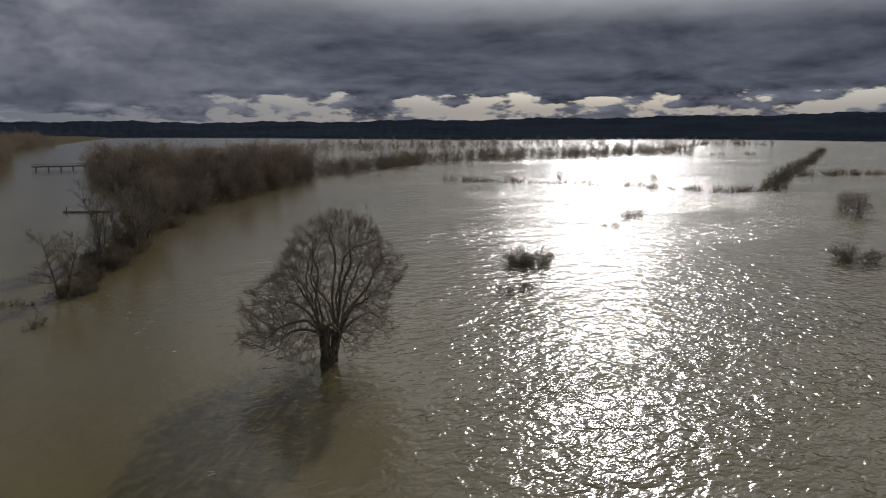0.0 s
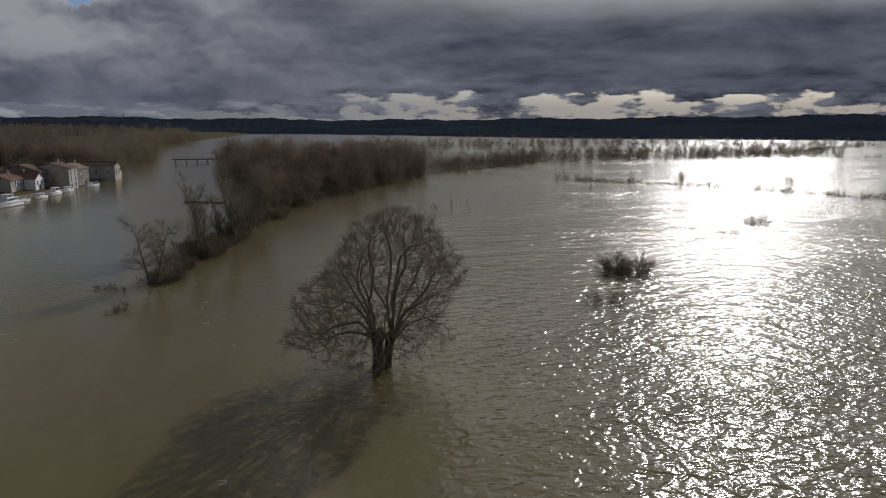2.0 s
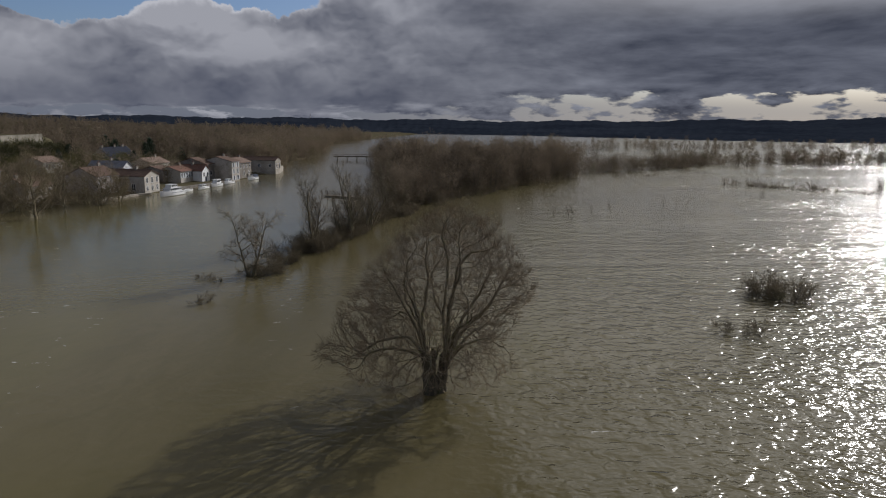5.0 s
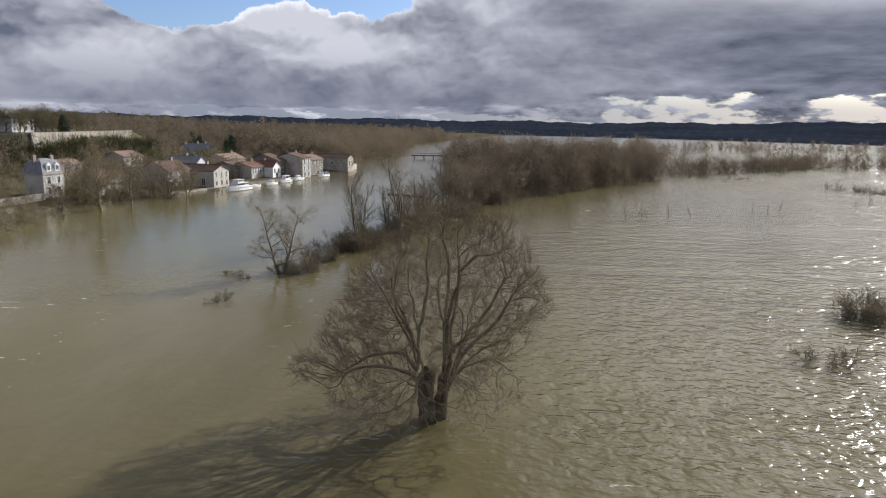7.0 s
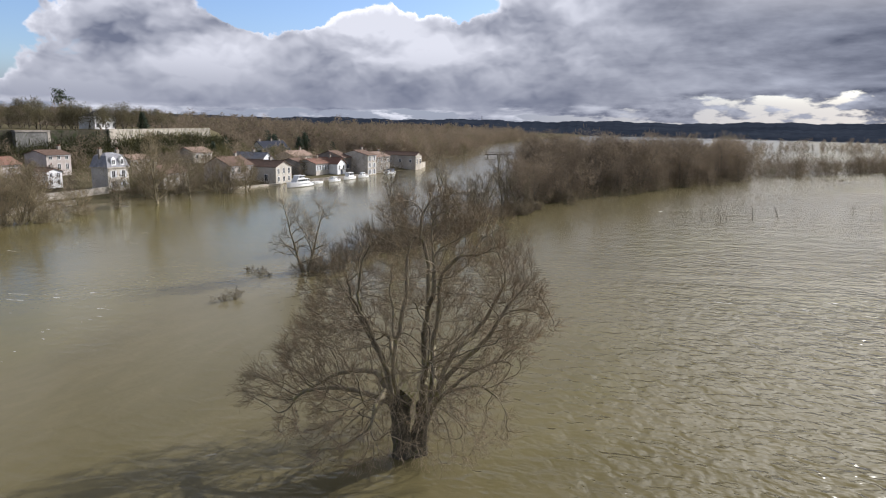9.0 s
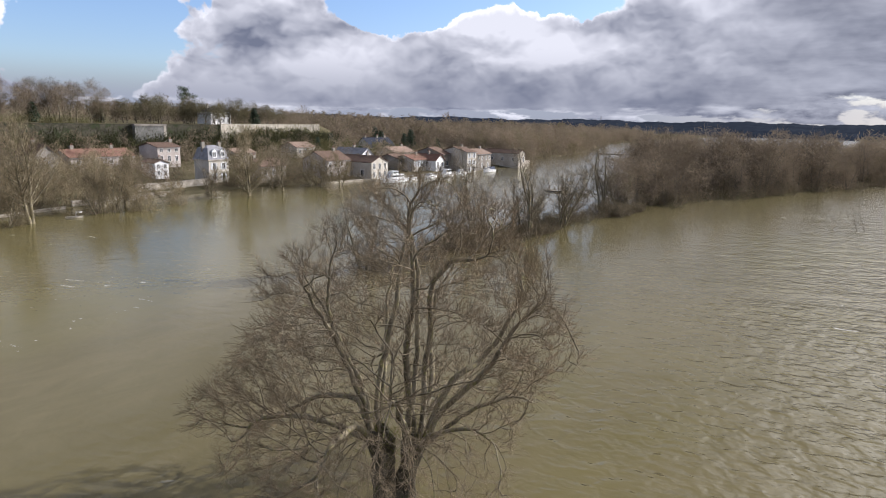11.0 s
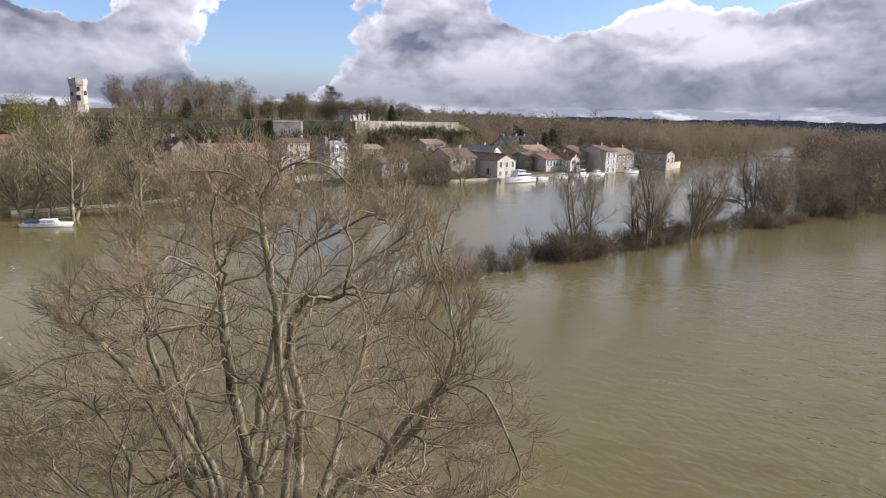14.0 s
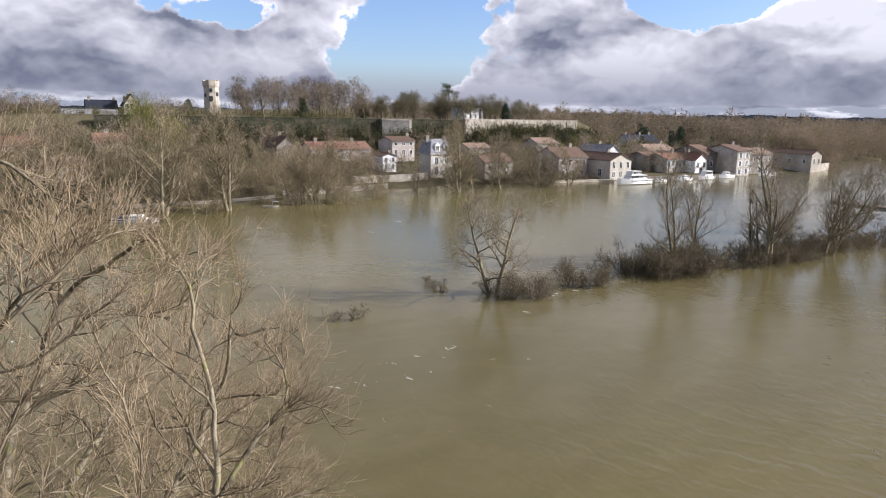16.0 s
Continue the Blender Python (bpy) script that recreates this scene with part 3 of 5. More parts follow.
# ---- the great tree in the flood ----
def great_tree():
    rng = np.random.default_rng(11)
    tree = thing("flooded_tree", pose(-3.5, 58.05, 0), "great bare pollarded ash standing in the flood", "tree")
    # two boles that meet at the water: foot, lean at the cut, radius, height of the cut
    feet = (((-0.42, -0.02), (-0.13, -0.45), 0.52, 4.0), ((0.22, 0.50), (0.73, -0.20), 0.42, 3.7))
    for (fx, fy), (lx, ly), r, top in feet:
        rings, sides, vs = 17, 20, []
        for i in range(rings):
            f = i / (rings - 1)
            z = -1.6 + f * (top + 1.6)
            lean = (max(z, 0) / top) ** 1.3
            flare = 1 + 0.3 * math.exp(-max(z, 0) * 1.5) + 0.38 * smooth(f, 0.74, 0.95) - 0.55 * smooth(f, 0.96, 1.0)
            for k in range(sides):
                a = 2 * math.pi * k / sides
                lump = 1 + 0.11 * math.sin(3 * a + 2 * z) + 0.08 * math.sin(5 * a - 3.1 * z + fx) + 0.06 * math.sin(8 * a + 1.7 * z) + 0.04 * math.sin(11 * a - 5 * z)
                vs.append((fx + lean * lx + r * flare * lump * math.cos(a), fy + lean * ly + r * flare * lump * math.sin(a), z))
        i = np.arange(rings * sides).reshape(rings, sides)
        j = np.roll(i, -1, 1)
        f = np.stack([i[:-1], j[:-1], j[1:], i[1:]], -1).reshape(-1, 4)
        me = quads_mesh("trunk", np.array(vs), f)
        link_mesh("trunk", me, WET_BARK, tree, "thick gnarled trunk swollen at the old pollard cut")
    # limbs sweep out of the old cuts, then every bough grows towards free room in the crown
    pts, par = [], []

    def limb(foot, *ways):
        """A limb from a bole through a few places it leans towards."""
        (fx, fy), (lx, ly), r, top = feet[foot]
        knots = [np.array([fx + lx, fy + ly, top - 0.6])] + [np.array(w, float) for w in ways]
        knots[0][:2] += 0.3 * unit(knots[1][:2] - knots[0][:2])
        knots = [2 * knots[0] - knots[1]] + knots + [2 * knots[-1] - knots[-2]]
        line, drift = [], np.zeros(3)
        for a, b, c, d in zip(knots, knots[1:], knots[2:], knots[3:]):
            n = max(2, int(round(np.linalg.norm(c - b) / 0.4)))
            for i in range(n):
                f = i / n
                drift = 0.85 * drift + rng.normal(size=3) * 0.035
                line.append(0.5 * (2 * b + (c - a) * f + (2 * a - 5 * b + 4 * c - d) * f**2 + (3 * b - a - 3 * c + d) * f**3) + drift * min(1, len(line) / 4))
        for i, p in enumerate(line):
            par.append(-1 if i == 0 else len(pts) - 1)
            pts.append(p)

    limb(0, (-2.2, -0.2, 4.7), (-4.6, -0.2, 4.4), (-6.5, -1.1, 3.2), (-7.4, -1.4, 3.0))
    limb(0, (-1.2, -0.5, 5.0), (-1.9, -0.6, 6.4), (-3.3, -1.1, 9.0), (-4.1, -2.0, 11.2))
    limb(0, (-0.8, -1.2, 5.6), (-1.3, -2.1, 8.0), (-1.7, -3.0, 10.0), (-1.4, -4.0, 11.4))
    limb(0, (-1.3, 0.6, 6.2), (-1.0, 1.2, 9.2), (-1.4, 1.9, 11.0), (-1.6, 2.3, 13.2))
    limb(0, (-1.3, -1.0, 6.4), (-2.2, -1.8, 9.2), (-2.0, -2.2, 11.8))
    limb(0, (-0.2, -2.4, 4.9), (0.6, -4.4, 5.0), (0.9, -5.6, 4.2))
    limb(0, (-2.2, 1.6, 5.2), (-3.9, 3.5, 5.8), (-4.8, 4.6, 5.2))
    limb(0, (-2.0, 1.6, 6.8), (-3.4, 3.4, 9.4), (-3.7, 4.2, 10.8))
    limb(0, (-2.4, -2.4, 4.5), (-4.1, -4.1, 4.6), (-4.8, -4.9, 3.6))
    limb(1, (0.5, 0.9, 6.0), (0.5, 1.0, 7.6), (0.8, 0.7, 10.8), (0.4, 0.5, 13.4), (0.8, 0.4, 15.0))
    limb(1, (0.8, 0.0, 5.5), (1.4, -0.6, 8.5), (2.0, -1.3, 11.0), (2.1, -1.4, 13.2))
    limb(1, (0.9, 1.1, 5.6), (0.9, 1.2, 7.2), (2.2, 0.5, 11.6), (3.9, 0.9, 12.4))
    limb(1, (2.0, 1.4, 5.0), (3.9, 1.6, 7.5), (5.1, 2.2, 9.5), (6.0, 3.6, 10.5))
    limb(1, (1.9, 1.9, 6.0), (2.6, 3.8, 7.2), (4.0, 4.4, 10.4))
    limb(1, (0.1, 2.4, 5.6), (-1.4, 4.7, 8.2), (-1.2, 5.4, 10.2))
    limb(1, (2.6, -0.1, 4.5), (4.1, 0.5, 5.0), (5.2, 1.1, 4.3))
    limb(1, (2.2, 2.5, 4.6), (3.8, 4.2, 5.3), (4.4, 5.0, 4.6))
    limb(1, (1.8, -1.5, 5.6), (3.3, -3.7, 7.4), (4.1, -4.7, 8.0))
    limb(1, (0.2, 2.6, 4.5), (0.4, 4.7, 5.0), (0.0, 5.8, 4.4))
    seeds = len(pts)
    # the crown: broad below, its top leaning to one side, flat-bottomed over the water
    heights, radii = [1.0, 2.0, 3.6, 5.6, 7.6, 9.6, 11.6, 13.6, 14.8, 15.7], [2.6, 5.4, 7.3, 7.4, 7.2, 6.6, 5.6, 4.1, 2.7, 0.4]
    goals = []
    while len(goals) < 5600:
        z, a = rng.uniform(1.0, 15.6), rng.random() * math.tau
        edge = np.interp(z, heights, radii) * (1 + 0.09 * math.sin(3 * a + z * 0.8) + 0.08 * math.sin(5 * a - z))
        edge *= 1 - 0.18 * math.cos(a - 0.1) * (1 - smooth(z, 5.0, 9.0))
        f = rng.random() ** 0.36
        x, y = edge * f * math.cos(a) + 1.2 * smooth(z, 4, 13), edge * f * math.sin(a) + 0.5 * smooth(z, 4, 13)
        heads = math.sin(x * 1.25 + 1.0) * math.sin(y * 1.25 + z * 0.4) * math.sin(z * 1.3 + x * 0.3)
        if rng.random() < (edge * f / 7.8 + 0.05) * (0.75 + 0.75 * heads) * (0.55 + 0.45 * smooth(z, 2.5, 5.0)):
            goals.append((x, y, z))
    goals = np.array(goals)
    goals = goals[np.hypot(goals[:, 0], goals[:, 1]) > np.interp(goals[:, 2], [0, 4, 9], [2.6, 1.2, 0.0])]
    nodes, parents = np.array(pts), list(par)
    near_i, near_d = np.zeros(len(goals), int), np.full(len(goals), 1e9)
    for i0 in range(0, len(nodes)):
        d = np.linalg.norm(goals - nodes[i0], axis=1)
        better = d < near_d
        near_i[better], near_d[better] = i0, d[better]
    alive = np.ones(len(goals), bool)
    grow_list = [p for p in nodes]
    for turn in range(70):
        use = np.where(alive & (near_d < 4.5))[0]
        if len(use) < 30:
            break
        pull = np.zeros((len(grow_list), 3))
        np.add.at(pull, near_i[use], unit(goals[use] - np.array(grow_list)[near_i[use]]))
        who = np.where(np.abs(pull).sum(1) > 0)[0]
        here = np.array(grow_list)[who]
        back = np.array([grow_list[parents[w]] if parents[w] >= 0 else grow_list[w] - np.array([0, 0, 1.0]) for w in who])
        step = unit(unit(pull[who]) + 0.85 * unit(here - back) + 0.2 * unit(here - np.array([0, 0, 3.0])) + np.array([0, 0, 0.14]) + rng.normal(size=(len(who), 3)) * 0.2)
        fresh = here + step * 0.34
        first = len(grow_list)
        grow_list.extend(fresh)
        parents.extend(int(w) for w in who)
        live = np.where(alive)[0]
        d = np.linalg.norm(goals[live][:, None] - fresh[None], axis=2)
        k = d.argmin(1)
        dm = d[np.arange(len(live)), k]
        better = dm < near_d[live]
        near_i[live[better]], near_d[live[better]] = first + k[better], dm[better]
        alive[near_d < 0.5] = False
    nodes = np.array(grow_list)
    n = len(nodes)
    # crooked growth
    bent = np.zeros_like(nodes)
    for k, (size, wave) in enumerate(((0.08, 1.5), (0.06, 3.1), (0.03, 6.5))):
        for axis in range(3):
            u = nodes @ unit(rng.normal(size=3)) * wave + rng.random() * 6
            w = nodes @ unit(rng.normal(size=3)) * wave + rng.random() * 6
            bent[:, axis] += size * np.sin(u) * np.cos(w) * (0.5 if axis == 2 else 1.0)
    nodes = nodes + bent * smooth(nodes[:, 2:3], 3.0, 4.5)
    girth, kids = np.zeros(n), [[] for _ in range(n)]
    for i in range(n - 1, -1, -1):
        girth[i] = max(girth[i], 0.0125**1.9)
        if parents[i] >= 0:
            girth[parents[i]] += girth[i]
            kids[parents[i]].append(i)
    rad = girth ** (1 / 1.9)
    rad = np.minimum(rad, 0.2)
    # follow the thickest child to make whole boughs
    chains, heads = [], [i for i in range(n) if parents[i] < 0]
    while heads:
        i = heads.pop()
        line = [parents[i]] if parents[i] >= 0 else []
        while True:
            line.append(i)
            if not kids[i]:
                break
            order = sorted(kids[i], key=lambda c: -girth[c])
            heads.extend(order[1:])
            i = order[0]
        if len(line) > 1:
            chains.append(line)

    def chain_group(some, sides):
        by = {}
        for line in some:
            by.setdefault(len(line), []).append(line)
        out = []
        for lines in by.values():
            idx = np.array(lines)
            r = rad[idx].copy()
            r[:, 0] = np.minimum(r[:, 0], r[:, 1] * 1.25)
            out.append((nodes[idx], r, sides))
        return out

    for c in chains:
        if parents[c[0]] < 0:
            fade = np.linspace(1, 0, len(c))
            rad[c] = np.maximum(np.minimum(rad[c] * 1.1, 0.20), 0.02 + 0.10 * fade * min(1, (len(c) / 40) ** 2))
    main = [c for c in chains if parents[c[0]] < 0]
    for c in main:
        link_mesh("limb", quads_mesh("limb", *tube_arrays(chain_group([c], 10))), BARK, tree)
    rest = [c for c in chains if parents[c[0]] >= 0]
    thick = [c for c in rest if rad[c[1]] > 0.035]
    thin = [c for c in rest if rad[c[1]] <= 0.035]
    link_mesh("bough", quads_mesh("bough", *tube_arrays(chain_group(thick, 7))), BARK, tree)["kind"] = "stuff"
    link_mesh("branchlet", quads_mesh("branchlet", *tube_arrays(chain_group(thin, 4))), TWIG, tree, "crooked grey-brown branchlets")["kind"] = "stuff"
    # fine twigs on all that is thin
    host = np.where((rad < 0.027) & (np.arange(n) >= seeds))[0]
    far_out = np.linalg.norm((nodes[host] - [0.6, 0.2, 6.5]) / [6.6, 6.6, 8.4], axis=1)
    host = np.repeat(host, np.where(far_out > 0.85, 4, np.where(far_out > 0.65, 2, 1)))
    along = unit(nodes[host] - nodes[np.array(parents)[host]])
    outward = unit(nodes[host] - np.array([0, 0, 6.0]))
    way = along * 0.6 + outward * 0.6 + rng.normal(size=(len(host), 3)) * 0.42 + np.array([0, 0, 0.2])
    size = 0.3 + 0.55 * rng.random(len(host))
    twig = grown(rng, nodes[host], way, size, np.full(len(host), 0.009), np.full(len(host), 0.004), 4, 0.09, 0.05)
    fine, _ = forked(rng, twig, size, 3, 0.15, 42, 0.62, 0.2, 3, 0.16, 0.06, 0.0036, 0.7, 0.2)
    link_mesh("twig", quads_mesh("twig", *tube_arrays([(*twig, 3), (*fine, 3)])), TWIG_RED, tree, "dense fine ruddy twigs")["kind"] = "stuff"
    # young shoots out of the old cuts
    knobs = np.concatenate([np.repeat(np.array([[fx + lx, fy + ly, top - 0.5]]), 70, 0) + rng.normal(size=(70, 3)) * [0.45, 0.45, 0.7] for (fx, fy), (lx, ly), r, top in feet])
    out = knobs - np.repeat(np.array([[fx + lx, fy + ly, 1.0] for (fx, fy), (lx, ly), r, top in feet]), 70, 0)
    out = out * [1.6, 1.6, 0.3]
    size = 0.7 + 1.3 * rng.random(len(knobs))
    shoot = grown(rng, knobs, out, size, np.full(len(size), 0.012), np.full(len(size), 0.004), 5, 0.12, 0.12)
    link_mesh("shoot", quads_mesh("shoot", *tube_arrays([(*shoot, 3)])), LEAF_WILLOW, tree, "thin yellowish shoots from the cut")["kind"] = "stuff"


great_tree()

# ---- shared trees ----
ISLAND = [tree_meshes(*bare_tree_arrays(20 + i, 13.5, c, sp, 2, 0.24, 15, 9, 6, 0.16, 0.36, 0.012, angle=44, lift=0.07), BARK, TWIG, "multi_stem", True) for i, (c, sp) in enumerate(((3, 15), (2, 11), (4, 18)))]
BROKEN = tree_meshes(*bare_tree_arrays(36, 11.0, 2, 16, 7, 0.22, 14, 9, 8, 0.2, 0.5, 0.013, angle=56, lift=0.0), BARK, TWIG, "leaning_bare")
PLANE = [tree_meshes(*hazy_tree_arrays(40 + i, 13.5, 2, 16, 4, 0.33, 17, 105, 0.42, 0.72, 0.02, first=0.2, reach=0.46, angle=52, lift=0.06, sides=(6, 4), joints=(8, 7)), BARK, TWIG_BANK, "riverside_bare", True) for i in range(3)]
BUSHY = [tree_meshes(*hazy_tree_arrays(50 + i, 8.5, 4, 28, 7, 0.13, 11, 66, 0.3, 0.55, 0.017, first=0.12, reach=0.48, angle=54, lift=0.05, sides=(5, 3), joints=(7, 5)), BARK, TWIG_BANK, "bushy_bare", True) for i in range(2)]
FAR = [round_tree_arrays(60 + i, 11.5, 4.3 + 0.4 * (i % 3), 1700, 0.65, 0.038, 0.13, 2 + i % 2, 7, 15, 0.10, (5, 3), (7, 4)) for i in range(5)]
FAR_LIGHT = [hazy_tree_arrays(65 + i, 11.5, 3, 20, 6, 0.14, 9, 26, 0.42, 0.8, 0.035, first=0.1, reach=0.46, angle=60, sides=(3, 3)) for i in range(2)]
FAR_MESH = [tree_meshes(*a, BARK_FAR, TWIG_FAR, "woodland", True) for a in FAR]
THIN = [round_tree_arrays(70 + i, 11.5, 4.4 + 0.4 * (i % 3), 400, 0.85, 0.066, 0.14, 1, 6, 14, 0.08, (3, 3), (4, 3)) for i in range(5)]
HILL = [round_tree_arrays(75 + i, 12.0, 4.4 + 0.4 * (i % 3), 175, 1.0, 0.14, 0.2, 1, 3, 8, 0.08, (3, 3), (3, 2)) for i in range(5)]
THICKET = [hazy_tree_arrays(78 + i, 5.0, 6, 34, 8, 0.06, 3, 11, 0.42, 0.65, 0.055, first=0.08, reach=0.5, angle=58, sides=(3, 3), joints=(4, 3)) for i in range(3)]
SAPLING = tree_meshes(*bare_tree_arrays(77, 4.2, 1, 4, 3, 0.05, 9, 5, 0, 0.25, 0.34, 0.014, angle=40, joints=(6, 4, 3, 2)), BARK_FAR, TWIG_FAR, "sapling")
SHRUB_NEAR = [hazy_tree_arrays(80 + i, 2.8, 11, 34, 6, 0.026, 6, 24, 0.17, 0.38, 0.013, first=0.06, reach=0.46, angle=55, lift=0.0, sides=(3, 3), joints=(5, 4)) for i in range(3)]
SHRUB = [hazy_tree_arrays(85 + i, 2.8, 6, 40, 8, 0.045, 3, 10, 0.25, 0.5, 0.035, first=0.08, reach=0.5, angle=58, sides=(3, 3), joints=(3, 3)) for i in range(3)]
SHRUB_MESH = [tree_meshes(*a, BARK_FAR, SHRUB_TWIG, "shrub", True) for a in SHRUB_NEAR]


def conifer_meshes(seed, height, width, tag, bare=0.15):
    rng = np.random.default_rng(seed)
    stem = np.array([[[0, 0, -0.5], [0.05, 0, height * 0.5], [0, 0.05, height]]]), np.array([[0.25, 0.18, 0.03]])
    f = bare + (1 - bare) * rng.random(260)
    a = rng.random(260) * 2 * np.pi
    r = width * np.sqrt(rng.random(260)) * np.clip(1.15 - f, 0.12, 1) * np.clip((f - bare) * 6, 0.35, 1)
    c = np.stack([np.cos(a) * r, np.sin(a) * r, f * height], -1)
    return tree_meshes(tube_arrays([(*stem, 6)]), leaf_arrays(rng, c, 0.35, 9, 0.30), BARK_FAR, LEAF_DARK, tag)


def umbrella_pine_meshes(seed, height, width):
    rng = np.random.default_rng(seed)
    stem = np.array([[[0, 0, -0.5], [0.2, 0, height * 0.4], [0.3, 0.1, height * 0.8]]]), np.array([[0.3, 0.22, 0.12]])
    arm, _ = forked(rng, stem, np.array([height]), 9, 0.72, 60, 0.28, 0.2, 5, 0.1, 0.12, 0.03)
    c = np.concatenate([arm[0][:, -1], arm[0][:, -2]])
    return tree_meshes(tube_arrays([(*stem, 7), (*arm, 5)]), leaf_arrays(rng, c, [width * 0.22, width * 0.22, 0.5], 60, 0.28), BARK_FAR, LEAF_DARK, "umbrella_pine")


def willow_meshes(seed, height):
    wood, crown = round_tree_arrays(seed, height, height * 0.36, 3600, 0.9, 0.03, 0.3, 3, 12, 14, 0.15, (6, 4), (8, 5))
    return tree_meshes(wood, crown, BARK, LEAF_WILLOW, "willow", True)


TERRACE = [tree_meshes(*round_tree_arrays(110 + i, 12.0, 4.2 + 0.5 * (i % 3), 2100, 0.75, 0.03, 0.3, 1, 12, 12, 0.27, (6, 4), (7, 5)), BARK_FAR, TWIG_OLIVE, "terrace", False) for i in range(4)]
PARK = [tree_meshes(*round_tree_arrays(130 + i, 14.0, 4.6 + 0.5 * (i % 2), 1700, 0.75, 0.03, 0.3, 1, 13, 15, 0.36, (6, 4), (7, 5)), BARK, TWIG_FAR, "park", False) for i in range(3)]
POLLARD = tree_meshes(*hazy_tree_arrays(120, 3.4, 1, 4, 3, 0.16, 9, 12, 0.1, 0.3, 0.05, first=0.62, reach=0.32, angle=60, sides=(7, 5), joints=(5, 4)), WET_BARK, WET_BARK, "pollard")
CONIFER = [conifer_meshes(90, 10.0, 3.6, "conifer"), conifer_meshes(91, 8.0, 3.4, "yew", 0.05)]
PINE = umbrella_pine_meshes(95, 15.0, 3.6)
WILLOW = willow_meshes(96, 15.0)
rnd = random.Random(5)


def shrub(x, y, z, h, label="leafless thicket of brown stems in the water", group="", kind_of=None):
    me = SHRUB_MESH[rnd.randrange(3) if kind_of is None else kind_of]
    return plant("shrub", me, x, y, z, h / 2.5, rnd.random() * 360, label, "shrub", group)


# ---- the drowned spit: small trees and thickets in a row ----
plant("bare_tree", BROKEN, -40.6, 93.1, 0, 1.05, 200, "crooked bare tree leaning out of the flood", "tree")
for x, y, h, k in ((-40.8, 116, 11.2, 1), (-41.7, 121, 8.9, 1), (-39.0, 128.5, 12.1, 0), (-41.5, 131, 9.5, 2), (-39.5, 141, 11.0, 2), (-44, 150, 8.5, 1), (-43.7, 167, 12.5, 0), (-42, 172, 9.5, 2), (-47, 158, 8.0, 2)):
    plant("spit_tree", ISLAND[k], x, y, 0, h / 10.6, rnd.random() * 360, "bare many-stemmed tree on the drowned spit", "tree", "trees on the spit")
for i in range(52):
    y = 111.5 + 63.5 * rnd.random() ** 0.9
    x = -38.3 - 5.5 * rnd.random() + 0.8 * math.sin(y * 0.2)
    shrub(x, y, -0.25, 1.8 + 1.9 * rnd.random() * rnd.random(), "leafless brown thicket along the drowned spit", "thickets on the spit")
for x, y, h in ((-40.4, 103.6, 2.9), (-40.7, 103.1, 2.7), (-40.0, 103.2, 2.3), (-38.6, 95.0, 2.7), (-39.2, 94.6, 2.9), (-39.0, 95.6, 2.4), (-39.9, 93.9, 2.3), (-45.8, 89.5, 1.2), (-43.5, 88.8, 0.9), (-38.8, 78.0, 1.5)):
    shrub(x, y, -0.1, h)
for i in range(16):
    y = (113 + 17 * rnd.random()) if i < 10 else (160 + 14 * rnd.random())
    shrub(-38.8 - 4 * rnd.random(), y, -0.25, 2.9 + 1.3 * rnd.random(), "dense brown thicket round the spit trees", "thickets on the spit")
# bushes out in the open flood
for x, y, h in ((33.0, 101.3, 3.9), (34.4, 101.6, 3.5), (33.6, 102.4, 3.7), (31.9, 101.9, 2.6), (25.4, 83.7, 2.4), (81, 155.2, 3.0), (68, 141, 1.8), (83, 158, 2.2), (92.6, 91.8, 4.0), (94.5, 92.5, 3.4)):
    shrub(x, y, -0.2, h * 1.05, "leafless bush half drowned in open floodwater", "drowned bushes")
for x, y, h in ((145.8, 146.3, 9.0), (148.5, 151, 8.0), (152, 160, 7), (150, 156, 8), (207.5, 452, 9.6), (107.3, 275, 6.4), (134.8, 240.8, 7.5)):
    plant("bare_tree", FAR_MESH[rnd.randrange(4)], x, y, -0.5, h / 12.0, rnd.random() * 360, "small bare tree standing in the flood", "tree", "trees in the flood")
for x, y in ((30.5, 207.5), (26.7, 205.5), (33, 208.5), (12.5, 186.1), (7.1, 183.3), (1.8, 175.2), (3.0, 176.2), (-2.3, 175.1), (55.4, 234.8), (60.2, 242.1), (62, 244)):
    plant("sapling", SAPLING, x, y, -0.3, 0.7 + 0.5 * rnd.random(), rnd.random() * 360, "thin bare sapling sticking out of floodwater", "sapling", "saplings in the flood")


# ---- woods ----
def in_wood(x, y):
    """The flooded wood between the river and the open plain."""
    east = np.interp(y, [160, 190, 215, 249, 286, 329, 400], [-41, -36.5, -31, -19.5, -5, -2, -1])
    west = np.interp(y, [185, 200, 240, 300, 386, 430], [-41, -48, -65, -97, -121, -130])
    return west < x < east


